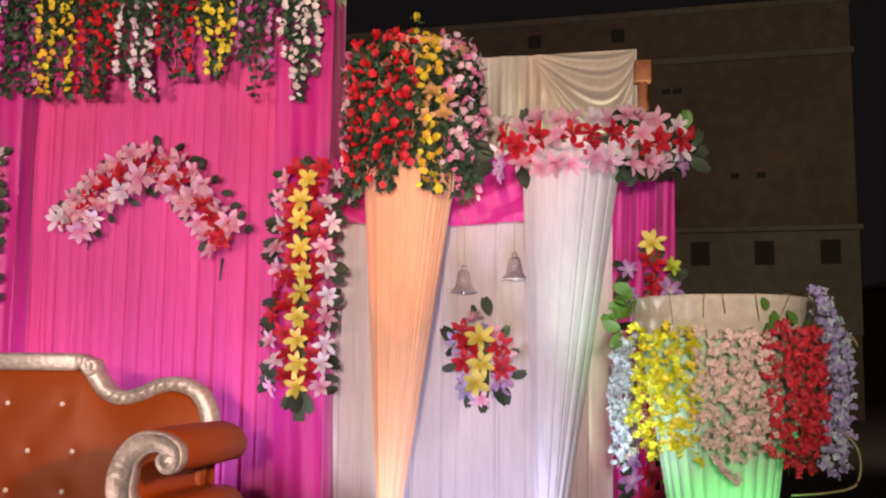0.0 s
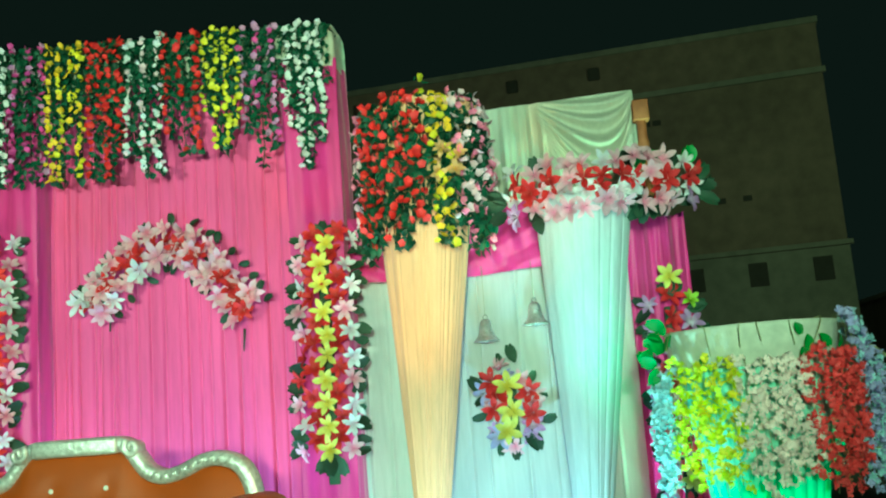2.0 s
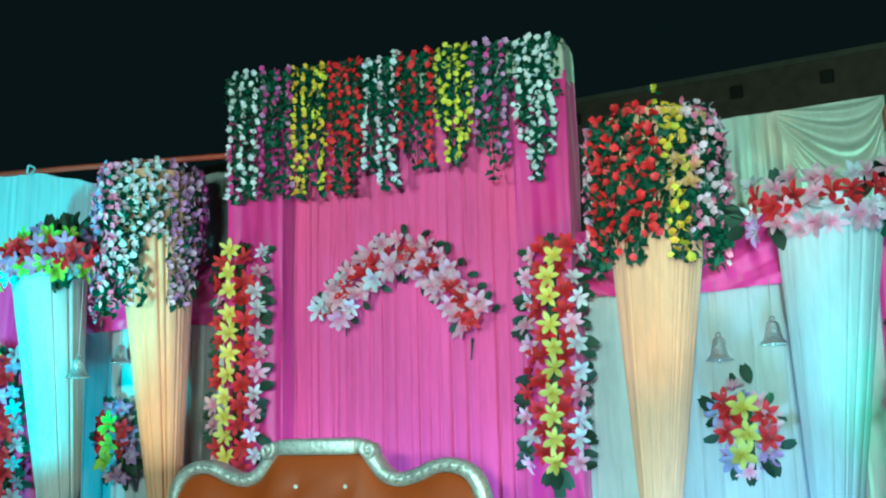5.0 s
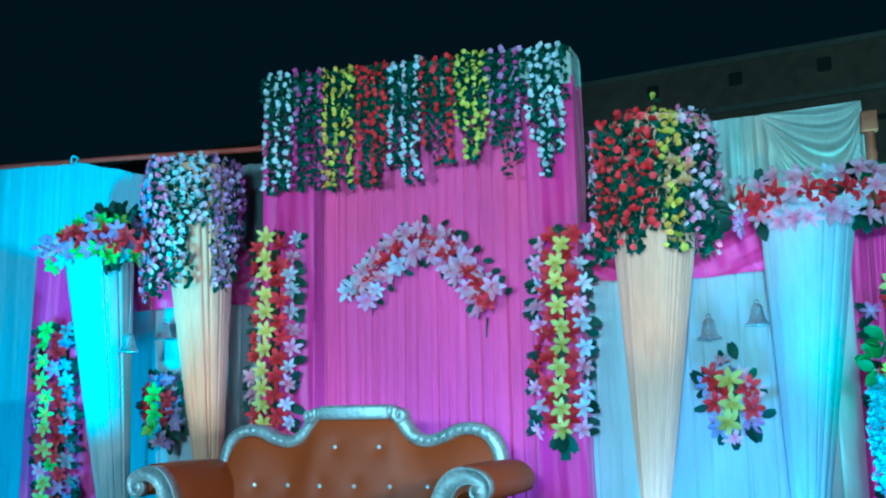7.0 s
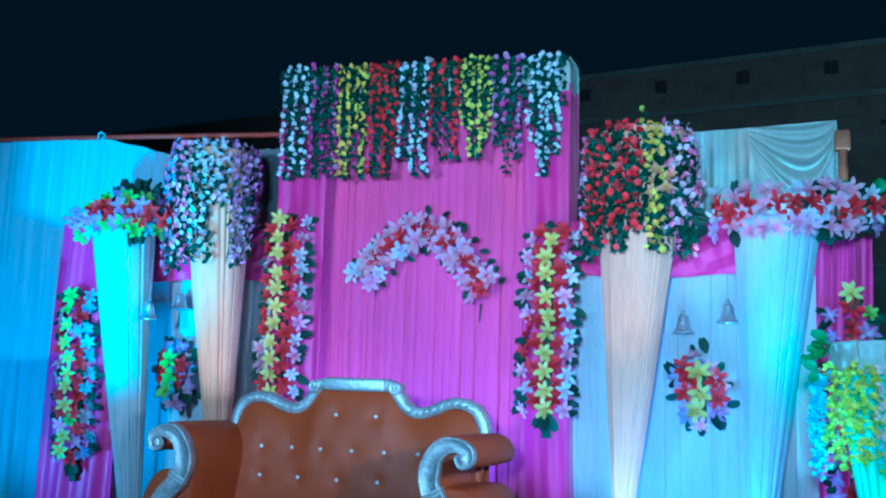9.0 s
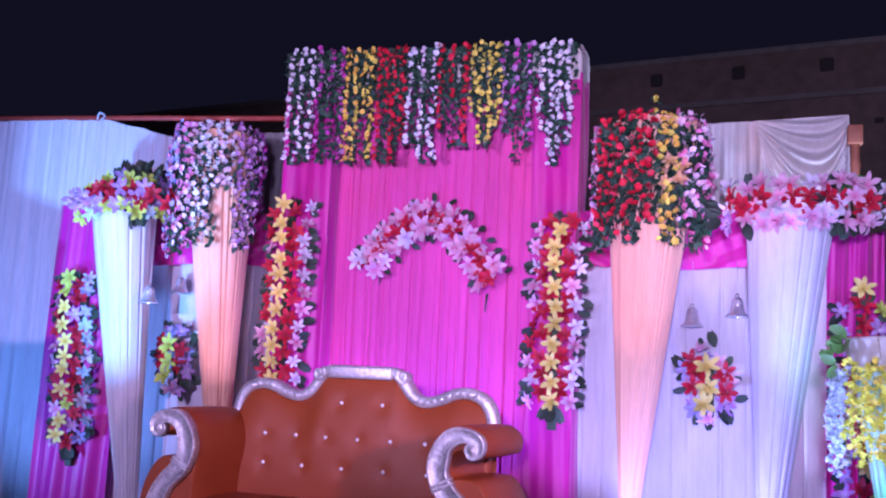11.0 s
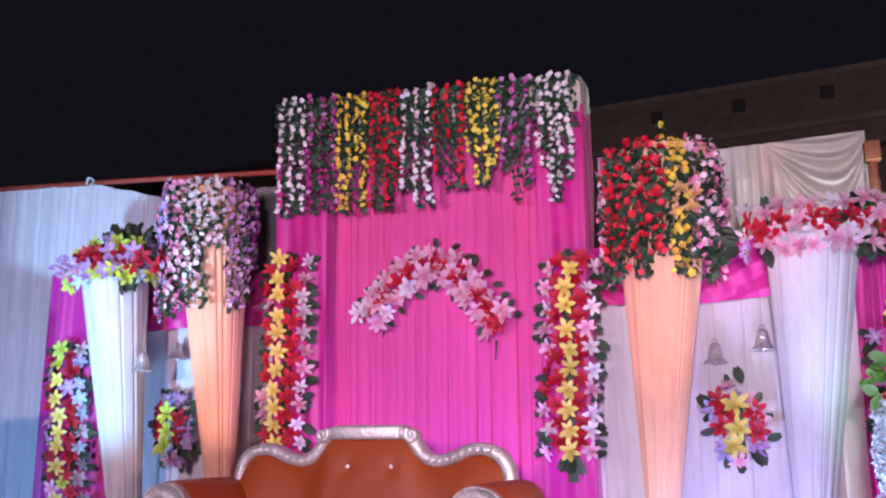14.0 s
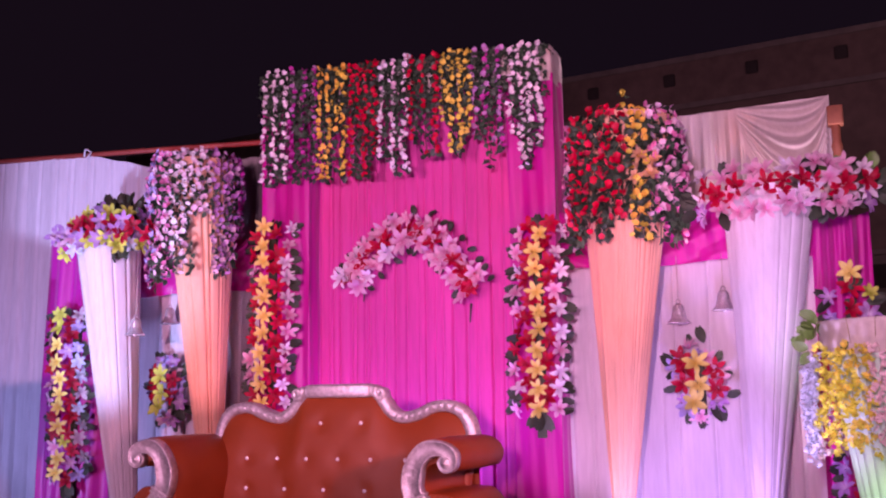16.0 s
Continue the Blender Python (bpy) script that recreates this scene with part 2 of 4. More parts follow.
def folds(rng, length, spacing, depth, width):
    """A pleat profile along a length: narrow tucks at uneven steps between softly bulging strips."""
    at, s = [], rng.uniform(0, spacing)
    while s < length:
        at.append((s, depth * rng.uniform(0.5, 1.2), width * rng.uniform(0.7, 1.5)))
        s += spacing * rng.uniform(0.45, 1.6)
    ph = rng.uniform(0, 9)

    def fn(x):
        y = 0.25 * depth * math.sin(x * math.tau / (spacing * 4.3) + ph) + 0.18 * depth * math.sin(x * math.tau / (spacing * 1.7) + 2 * ph)
        for c, d, w in at:
            if abs(x - c) < 3 * w:
                y += d * math.exp(-((x - c) / w) ** 2)
        return y
    return fn


def drape(name, x0, x1, y, z0, z1, mat, parent, seed, spacing=0.07, depth=0.02, width=0.007, res=300, wander=0.006, label="", flare=0.0, slope=0.0):
    """A pleated hanging cloth across x; flare: the left edge leans out at the foot; slope: the top sinks towards the right end."""
    rng = random.Random(seed)
    f, ph = folds(rng, x1 - x0, spacing, depth, width), rng.uniform(0, 9)

    def fn(u, v):
        x = u * (x1 - x0)
        x += wander * math.sin(v * 3.1 + ph + 5 * u) * min(1, 10 * u, 10 * (1 - u))
        x -= flare * (1 - v) * (1 - u) ** 2
        drop = slope * max(0, u - 0.45) ** 1.3 / 0.46 * v
        return (x0 + x, y + f(max(0, x)) * (0.55 + 0.45 * (1 - v)) + 0.006 * math.sin(v * 5 + u * 11 + ph), z0 + v * (z1 - z0) - drop + (0.004 * math.sin(u * 40 + ph) if v in (0, 1) else 0))
    return part(name, grid(int(res * (x1 - x0)), 10, fn), mat, parent, label)


# ---- flowers ----


def lily_mesh(mat, seed, r=0.072, petals=6):
    rng, bm = random.Random(seed), bmesh.new()
    heart = bm.verts.new((0, 0, 0))
    for k in range(petals):
        a = k * math.tau / petals + rng.uniform(-0.15, 0.15)
        c, s = math.cos(a), math.sin(a)
        L, W, droop, lift = r * rng.uniform(0.9, 1.12), r * rng.uniform(0.20, 0.28), rng.uniform(0.05, 0.75), rng.uniform(0.45, 0.85) + (0.12 if k % 2 else 0)
        rows = []
        for i in range(5):
            t = i / 4
            w = W * (0.35, 0.80, 1.0, 0.80, 0.08)[i]
            x, z = L * (0.06 + 0.94 * t), r * (lift * t ** 0.7 - droop * t * t * 0.8)
            if i:
                rows.append([bm.verts.new((x * c - q * w * s, x * s + q * w * c, z + abs(q) * 0.3 * w)) for q in (-1, 0, 1)])
        bm.faces.new((heart, rows[0][0], rows[0][1]))
        bm.faces.new((heart, rows[0][1], rows[0][2]))
        for r0, r1 in zip(rows, rows[1:]):
            for q in (0, 1):
                bm.faces.new((r0[q], r1[q], r1[q + 1], r0[q + 1]))
    for k in range(4):
        a = rng.uniform(0, 6.28)
        tip = Vector((0.25 * r * math.cos(a), 0.25 * r * math.sin(a), 0.5 * r))
        bm.faces.new((heart, bm.verts.new(tip + Vector((0.004, 0, 0))), bm.verts.new(tip - Vector((0.004, 0, -0.004)))))
    return finish(bm, "lily", mat)


def blossom_mesh(mat, seed, r=0.020, petals=5):
    rng, bm = random.Random(seed), bmesh.new()
    heart = bm.verts.new((0, 0, 0))
    for k in range(petals):
        a = k * math.tau / petals + rng.uniform(-0.2, 0.2)
        c, s, w, up = math.cos(a), math.sin(a), r * rng.uniform(0.45, 0.62), rng.uniform(0.2, 0.7)
        p = [(r * 0.6, -w, r * up * 0.8), (r * 1.05, 0, r * up), (r * 0.6, w, r * up * 0.8)]
        v = [heart] + [bm.verts.new((x * c - y * s, x * s + y * c, z)) for x, y, z in p]
        m = bm.verts.new((r * 0.6 * c, r * 0.6 * s, r * up * 0.45))
        for i in range(4):
            bm.faces.new((v[i], v[(i + 1) % 4], m))
    return finish(bm, "blossom", mat)


def floret_mesh(mat, seed, r=0.0120):
    """A tuft of three small wisteria florets that droop."""
    rng, bm = random.Random(seed), bmesh.new()
    for j in range(3):
        at = Vector((rng.uniform(-0.014, 0.014), rng.uniform(-0.016, 0.016), rng.uniform(-0.004, 0.01)))
        m = Matrix.Translation(at) @ pose(0, 0, 0, rng.uniform(-50, 50), rng.uniform(-50, 50), rng.uniform(0, 360))
        heart = bm.verts.new(m @ Vector((0, 0, 0)))
        for k in range(4):
            a = k * math.tau / 4 + rng.uniform(-0.3, 0.3)
            c, s, w, up = math.cos(a), math.sin(a), r * rng.uniform(0.4, 0.62), rng.uniform(0.2, 0.9)
            L = r * rng.uniform(0.85, 1.35)
            v = [heart] + [bm.verts.new(m @ Vector((x * c - y * s, x * s + y * c, z))) for x, y, z in ((L * 0.6, -w, r * up * 0.8), (L, 0, r * up), (L * 0.6, w, r * up * 0.8))]
            mid = bm.verts.new(m @ Vector((L * 0.6 * c, L * 0.6 * s, r * up * 0.45)))
            for i in range(4):
                bm.faces.new((v[i], v[(i + 1) % 4], mid))
    return finish(bm, "floret", mat)


def leaf_verts(bm, m, L=0.07, W=0.022, curl=0.25, saw=False):
    rows = []
    for i in range(5):
        t = i / 4
        w = W * ((0.15, 0.8, 1.1, 1.0, 0.45) if saw else (0.15, 0.9, 1.0, 0.6, 0.03))[i]
        rows.append([bm.verts.new(m @ Vector((L * (t - (0.10 * (1 - abs(q)) if saw and i == 4 else 0)), q * w, -curl * L * t * t + abs(q) * 0.35 * w))) for q in (-1, 0, 1)])
    for r0, r1 in zip(rows, rows[1:]):
        for q in (0, 1):
            bm.faces.new((r0[q], r1[q], r1[q + 1], r0[q + 1]))


def leaf_mesh(mat, L, W, curl):
    bm = bmesh.new()
    leaf_verts(bm, Matrix(), L, W, curl, True)
    return finish(bm, "leaf", mat)


PETALS = dict(yellow=YELLOW, peach=PEACH_P, red=RED, blush=BLUSH, white=WHITE_P, mauve=MAUVE, lime=LIME, sky=SKY, lavender=LAVENDER)
LILY = {k: [lily_mesh(m, 7 * i) for i in range(5)] for k, m in PETALS.items()}
SMALL = dict(white=petal("white_blossom", (0.86, 0.82, 0.84)), yellow=petal("yellow_blossom", (0.86, 0.74, 0.08)), red=petal("red_blossom", (0.70, 0.012, 0.03)), purple=petal("purple_blossom", (0.56, 0.05, 0.34)),
             rose=petal("rose_blossom", (0.86, 0.25, 0.45)), mauve=petal("mauve_blossom", (0.60, 0.30, 0.56)), gold=petal("golden_blossom", (0.88, 0.58, 0.06)),
             shell=petal("shell_pink_blossom", (0.90, 0.74, 0.71)), coral=petal("coral_blossom", (0.74, 0.05, 0.08)), lavender=petal("lavender_blossom", (0.48, 0.44, 0.76)),
             sky=petal("sky_blossom", (0.58, 0.74, 0.82)), lime=petal("lime_blossom", (0.76, 0.82, 0.07)), blush=petal("blush_blossom", (0.86, 0.62, 0.70)))
BLOSSOM = {k: [blossom_mesh(m, 3 * i) for i in range(3)] for k, m in SMALL.items()}
WISTERIA = {k: [floret_mesh(SMALL[k], 11 * i + 1) for i in range(5)] for k in ("sky", "lime", "yellow", "shell", "coral", "lavender")}
LEAF_BIG = [leaf_mesh(LEAF, 0.098, 0.027, c) for c in (0.1, 0.3, 0.5)]
LEAF_FRESH = [leaf_mesh(LEAF_BRIGHT, 0.09, 0.03, c) for c in (0.1, 0.35, 0.5)]


def facing(x, y, z, rng, tilt=25, yaw=0, pitch=0, size=1.0):
    """Lays a flower's axis towards -y, with chance turns."""
    e = Euler([radians(a) for a in (90 + pitch + rng.uniform(-tilt, tilt), 0, yaw + rng.uniform(-tilt, tilt))])
    return Matrix.Translation((x, y, z)) @ e.to_matrix().to_4x4() @ pose(0, 0, 0, 0, 0, rng.uniform(0, 360)) @ Matrix.Scale(size, 4)


def lily(parent, kind, x, y, z, rng, size=1.0, tilt=22, yaw=0, pitch=0):
    return piece("lily", rng.choice(LILY[kind]), parent, facing(x, y, z, rng, tilt, yaw, pitch, size))


def leaf(parent, x, y, z, angle, rng, size=1.0, meshes=None, out=20):
    """A leaf in the plane across y, pointing at an angle (0: to +x, 90: up), bent towards the viewer by out degrees."""
    m = Matrix.Translation((x, y, z)) @ pose(0, 0, 0, 90, 0, 0) @ pose(0, 0, 0, 0, 0, angle) @ pose(0, 0, 0, rng.uniform(-40, 40), -out + rng.uniform(-15, 15), 0) @ Matrix.Scale(size, 4)
    return piece("leaf", rng.choice(meshes or LEAF_BIG), parent, m)


# ---- setting ----
ground = part("ground", grid(40, 40, lambda u, v: ((u - 0.5) * 600, (v - 0.5) * 600, 0)), EARTH, None, "bare dark earth ground at night", kind="structure")
tagged(ground, category="ground")
stage = thing("floor", (-2.4, 4.0, 0), "low carpeted wooden stage platform", "stage", kind="structure")
part("platform", box(-7.6, 2.2, 2.35, 6.2, 0.002, 0.285, 0.01), CONCRETE, stage, smooth=False)
part("carpet", box(-7.6, 2.2, 2.34, 6.2, 0.287, 0.30), CARPET, stage, "dark red carpet", smooth=False)

STAGE = 0.30

# ---- backdrop: the pink centre bay ----
bay = thing("backdrop_bay", (-2.23, 4.95, STAGE), "tall pink draped centre backdrop bay with pleated net and smooth pillars", "backdrop")
drape("net_curtain", -2.93, -1.50, 4.90, STAGE, 3.55, PINK, bay, 3, 0.062, 0.022, 0.006, 340, label="pleated pink net curtain")


def pillar(name, x0, x1, y0, y1, z0, z1, mat, parent, seed, fall=0.0, ease=1.0):
    """A cloth-wrapped box pillar: its front and sides, with soft creases."""
    rng = random.Random(seed)
    ph = [rng.uniform(0, 9) for _ in range(4)]
    w, d = x1 - x0, y1 - y0

    def fn(u, v):
        s = u * (w + 2 * d)
        if s < d:
            x, y, nx, ny = x0, y1 - s, -1, 0
        elif s < d + w:
            x, y, nx, ny = x0 + s - d, y0, 0, -1
        else:
            x, y, nx, ny = x1, y0 + s - d - w, 1, 0
        b = ease * 0.007 * math.sin(s * 23 + ph[0] + 1.5 * math.sin(v * 4)) + ease * 0.004 * math.sin(s * 61 + 7 * v + ph[1]) + ease * 0.004 * math.sin(v * 17 - s * 9 + ph[2])
        return (x + nx * b, y + ny * b, z0 + v * (z1 - z0) - fall * (x - x0))
    return part(name, grid(90, 40, fn), mat, parent, "smooth magenta cloth pillar")


pillar("pillar", -3.32, -2.93, 4.76, 5.04, STAGE, 3.46, MAGENTA, bay, 1)
pillar("pillar", -1.50, -1.195, 4.76, 5.04, STAGE, 3.46, MAGENTA, bay, 2)
pillar("top_band", -3.32, -1.195, 4.75, 5.045, 3.455, 3.69, CREAM, bay, 5, 0.02, 0.4)["label"] = "cream cloth band round the top"
part("rail", box(-3.31, -1.205, 4.77, 5.03, 3.61, 3.63, 0.004), POLE_BROWN, bay)


def wing(x0, x1, end0, end1, end_top, seed, label):
    """A lower white bay with a magenta valance and an end pillar."""
    w = thing("backdrop_bay", ((x0 + x1) / 2, 4.95, STAGE), label, "backdrop")
    drape("net_curtain", x0, x1, 4.95, STAGE, 2.30, WHITE, w, seed, 0.13, 0.02, 0.008, 260, label="white net curtain with soft pleats")
    rng = random.Random(seed)
    ph = [rng.uniform(0, 9) for _ in range(3)]

    def val(u, v):
        x = x0 + u * (x1 - x0)
        sag = 0.012 * math.sin(u * 9 + ph[0])
        y = 4.87 - 0.02 * math.sin(v * math.pi) + 0.009 * math.sin(v * 13 + 5 * math.sin(u * 6 + ph[1])) + 0.006 * math.sin(u * 70 + 5 * v)
        edge = min(u, 1 - u) * (x1 - x0)
        y += 0.014 * math.sin(50 * (v + 0.6) * (0.3 + edge)) * math.exp(-edge / 0.25)
        return (x, y, 2.20 + 0.37 * v + sag * (1 - v))
    part("valance", grid(160, 36, val), MAGENTA, w, "gathered magenta satin valance")

    def endp(u, v):
        x = end0 + u * (end1 - end0)
        y = 4.82 + 0.02 * math.sin(u * 15 + 1.5 * v + ph[2]) + 0.012 * math.sin(u * 31 - 4 * v) - 0.03 * math.sin(u * math.pi)
        return (x + 0.02 * (v - 0.5), y, STAGE + v * (end_top - STAGE) + 0.02 * math.sin(u * 5 + ph[0]) * v)
    part("end_pillar", grid(50, 30, endp), MAGENTA, w, "dark magenta gathered end drape")
    part("rail", tube([(min(x0, end0), 4.97, 2.52), (max(x1, end1), 4.97, 2.52)], 0.02), POLE_BROWN, w)
    return w


wing(-1.195, 0.32, 0.265, 0.575, 2.42, 21, "white net side bay beside the pink bay, facing the vase")
wing(-4.80, -3.33, -5.29, -4.60, 2.64, 22, "white net side bay next to the tall white curtain")

# ---- curtains and poles behind ----
rc = thing("rear_curtain", (0.0, 5.25, STAGE), "cream satin curtain with a swagged corner on a pole", "curtain")


def swag(u, v):
    x, z = -1.19 + u * 1.63, STAGE + v * (3.225 - STAGE)
    taut = 0.2 + 0.8 * min(1, (1 - v) * 12)
    pleat = 0.022 * math.sin(x * 62 + 2 * math.sin(x * 9)) + 0.026 * math.sin(x * 23 + 2 * math.sin(x * 4)) + 0.007 * math.sin(x * 131 + 3 * math.sin(x * 5))
    w = (x + 0.16) / 0.60
    y = 5.25 + taut * pleat
    if 0 < w < 1:
        # nested folds that sag between the two tied corners, deepest towards the pole
        sag = 0.015 + 0.95 * (4 * w * (1 - w)) ** 0.7 * (0.25 + 0.9 * w)
        f = (3.235 - z) / sag
        fade = min(1, 7 * w, 10 * (1 - w)) * max(0, min(1, 2.2 - f * 1.6))
        y = 5.25 + taut * (pleat * (1 - fade) + fade * (0.042 * math.sin(f * 40 + 2.0 * math.sin(f * 7)) - 0.05))
    return (x, y, z + 0.02 * u * v - 0.012 * math.sin(u * math.pi) * v)


part("cloth", grid(280, 280, swag), CREAM, rc, "cream satin cloth with sagging folds")
rp = thing("tent_pole", (0.465, 5.18, STAGE), "rust-brown turned wooden pole with a square block", "pole")
part("shaft", lathe([(0.028, STAGE), (0.028, 2.2), (0.024, 2.62), (0.03, 2.70), (0.024, 2.76), (0.026, 2.86), (0.034, 2.90), (0.026, 2.93), (0.026, 3.06)], 16, (0.465, 5.18, 0)), POLE_BROWN, rp)
part("block", box(0.42, 0.51, 5.14, 5.22, 3.03, 3.15, 0.008), POLE_BROWN, rp)

lc = thing("rear_curtain", (-5.4, 5.3, STAGE), "tall white pleated tent curtain tied along a red pipe", "curtain")
drape("cloth", -6.48, -4.45, 5.27, STAGE, 3.50, WHITE, lc, 31, 0.11, 0.05, 0.014, 200, 0.02, flare=0.12, slope=0.26)
# curtain's shade is put into its brown colour
sm = thing("rear_curtain", (-3.9, 5.3, STAGE), "sheer curtain coloured brown for the shade behind the flowers", "curtain")
drape("cloth", -4.45, -3.30, 5.30, STAGE, 3.30, SHADE_NET, sm, 32, 0.12, 0.035, 0.012, 160, 0.02)
fr = thing("tent_scaffold", (-6.45, 5.2, STAGE), "red painted steel pipe tent frame", "frame")
part("post", tube([(-6.54, 5.2, STAGE), (-6.49, 5.2, 3.5)], 0.035, 12), POLE_RED, fr)
part("cross_pipe", tube([(-6.50, 5.24, 3.52), (-4.9, 5.3, 3.47), (-3.2, 5.34, 3.40)], 0.022, 10), POLE_RED, fr)
for px, pz in ((-5.32, 3.48), (-6.45, 3.52)):
    part("knot", tube(smooth_line([(px - 0.03, 5.24, pz - 0.02), (px, 5.22, pz + 0.03), (px + 0.03, 5.25, pz + 0.01), (px + 0.01, 5.22, pz - 0.04)]), 0.008), WHITE, fr, "white cloth knot")
for pz in (1.9, 0.9, 2.6):
    part("tie", tube(smooth_line([(-6.57, 5.16, pz), (-6.51, 5.14, pz + 0.02), (-6.45, 5.17, pz)]), 0.01), WHITE, fr)

sc = thing("side_canopy", (-6.9, 4.6, 2.6), "white tent side cloth gathered up to the corner post", "canopy")


def side(u, v):
    p = Vector((-6.47, 5.15, 3.5)).lerp(Vector((-7.15, 3.9, 3.66)), u)
    drop = 0.03 + 2.75 * u ** 0.95
    return p + Vector((0.05 * math.sin(v * 9 + 3 * u) * u, 0.04 * math.sin(v * 11), -drop * v - 0.05 * math.sin(u * math.pi)))


part("cloth", grid(30, 30, side), WHITE, sc)

# ---- cone columns ----


def cone(name, top, low, z_top, z_low, r_top, r_low, mat, seed, label, pleats=34, deep=1.0):
    """A pleated cloth cone, narrow at the foot, on a pole and a base disc."""
    rng = random.Random(seed)
    col = thing("cone_column", (low[0], low[1], STAGE), label, "column")
    tucks, a = [], rng.uniform(0, 0.1)
    while a < 1:
        tucks.append((a, rng.uniform(0.25, 1.5), rng.uniform(0.10, 0.24) / pleats, rng.uniform(-0.012, 0.012)))
        a += rng.choice((0.45, 0.7, 1.0, 1.4, 1.9)) / pleats

    def fn(u, v):
        z = STAGE + 0.03 + v * (z_top - STAGE - 0.03)
        t = (z - z_low) / (z_top - z_low)
        r = max(0.045, r_low + (r_top - r_low) * t)
        g = 0.0
        for c, d, w, drift in tucks:
            e = abs((u - c - drift * (1 - v) + 0.5) % 1 - 0.5)
            if e < 3 * w:
                g = max(g, d * math.exp(-(e / w) ** 2))
        r *= 1 - deep * (0.022 + 0.05 * (1 - v) ** 2) * g
        r += 0.004 * math.sin(u * math.tau * 3 + v * 5) + 0.0025 * math.sin(u * math.tau * pleats * 0.37 + 2 * seed) * (1 - 0.3 * v)
        c = Vector(low).lerp(Vector(top), t)
        a = u * math.tau
        return (c.x + r * math.cos(a), c.y + r * math.sin(a), z + (0.01 * g if v == 1 else 0))
    part("drape", grid(pleats * 10, 14, fn, wrap=True), mat, col, label.split(" on ")[0])
    part("base", lathe([(0.0, STAGE), (0.16, STAGE), (0.16, STAGE + 0.03), (0.02, STAGE + 0.05)], 24, (low[0] - 0.03, low[1], 0)), POLE_BROWN, col)
    part("hoop", lathe([(r_top * 0.94, z_top - 0.02), (r_top * 0.97, z_top), (r_top * 0.94, z_top + 0.012), (r_top * 0.88, z_top)], 32, (top[0], top[1], 0)), POLE_BROWN, col)
    return col


cone("right_inner", (-0.697, 4.52), (-0.809, 4.56), 3.0, 0.92, 0.288, 0.072, PEACH, 41, "peach pleated net cone column on a stand")
cone("right_outer", (0.066, 4.52), (-0.030, 4.56), 2.47, 1.03, 0.241, 0.097, ICE, 42, "white pleated net cone column on a stand")
cone("left_inner", (-3.670, 4.52), (-3.555, 4.56), 3.05, 0.92, 0.258, 0.070, PEACH, 43, "peach pleated net cone column on a stand beside the sofa", 22, 3.0)
cone("left_outer", (-4.440, 4.52), (-4.245, 4.56), 2.50, 0.67, 0.222, 0.082, ICE, 44, "bright white pleated net cone column on a stand", 26, 1.5)

# ---- hanging garlands ----


def strand(parent, pts, kinds, rng, meshes=BLOSSOM, step=0.045, many=0.8, spread=0.03, leafy=3, leafbm=None, face=0.0, scale=1.0, lsize=1.0, proud=0.0, side=0.0):
    """Blossoms and leaves along a hanging line; face: degrees that the strand looks away from -y."""
    line = [Vector(p) for p in pts]
    total = sum((b - a).length for a, b in zip(line, line[1:]))
    s = 0
    while s < total:
        d, i = s, 0
        while i < len(line) - 2 and d > (line[i + 1] - line[i]).length:
            d -= (line[i + 1] - line[i]).length
            i += 1
        p = line[i] + (line[i + 1] - line[i]).normalized() * d
        out = Vector((math.sin(radians(face)), -math.cos(radians(face)), 0))
        across = Vector((math.cos(radians(face)), math.sin(radians(face)), 0))
        if rng.random() < many:
            q = p + out * (proud + rng.uniform(0.01, 0.045)) + across * rng.uniform(-spread, spread) + Vector((0, 0, rng.uniform(-0.015, 0.015)))
            piece("blossom", rng.choice(meshes[rng.choice(kinds)]), parent, facing(*q, rng, 55, face, rng.uniform(-10, 25), scale * rng.uniform(0.8, 1.2)))
        for _ in range(leafy):
            q = p + out * rng.uniform(-0.01, 0.03) + across * (rng.uniform(-spread, spread) * 1.1 * lsize + side)
            m = Matrix.Translation(q) @ pose(0, 0, 0, rng.uniform(0, 360), rng.uniform(20, 110), rng.uniform(0, 360))
            leaf_verts(leafbm, m, lsize * rng.uniform(0.026, 0.044), lsize * rng.uniform(0.012, 0.019), 0.3)
        s += step * rng.uniform(0.75, 1.25)


def garland_group(x, z0, lengths, kinds, label, seed, y=4.71, many=0.85, leafy=3, width=0.2, bare=()):
    """A bunch of hanging strands on the top rail; the blossoms thin out towards the ends named in bare."""
    rng = random.Random(seed)
    g = thing("hanging_garland", (x, y, z0), label, "garland", "garlands along the top rail")
    lb = bmesh.new()
    n = len(lengths)
    for i, L in enumerate(lengths):
        sx = x + (i / max(1, n - 1) - 0.5) * width
        pts = [(sx + 0.02 * rng.uniform(-1, 1), y + 0.12, z0), (sx, y, z0 + 0.03)]
        z = z0
        while z > z0 - L:
            z -= 0.11
            pts.append((sx + 0.012 * rng.uniform(-1, 1), y - 0.01 + 0.01 * rng.uniform(-1, 1), z))
        strand(g, pts[:5], kinds, rng, many=0, leafy=5, leafbm=lb, spread=0.045, step=0.03)
        cut = len(pts) - (3 if i in bare else 0)
        strand(g, pts[:cut], kinds, rng, many=many, leafy=leafy, leafbm=lb, spread=0.017, step=0.028, scale=0.95, lsize=1.2, proud=0.014, side=0.045 * (0.5 - i / max(1, n - 1)))
        if i in bare:
            strand(g, pts[cut - 1:], kinds, rng, many=0.3, leafy=leafy + 1, leafbm=lb, spread=0.028)
        part("wire", tube(pts, 0.003, 4), STEM, g)
    part("leaves", lb, LEAVES, g, "dark green leaves", kind="stuff")


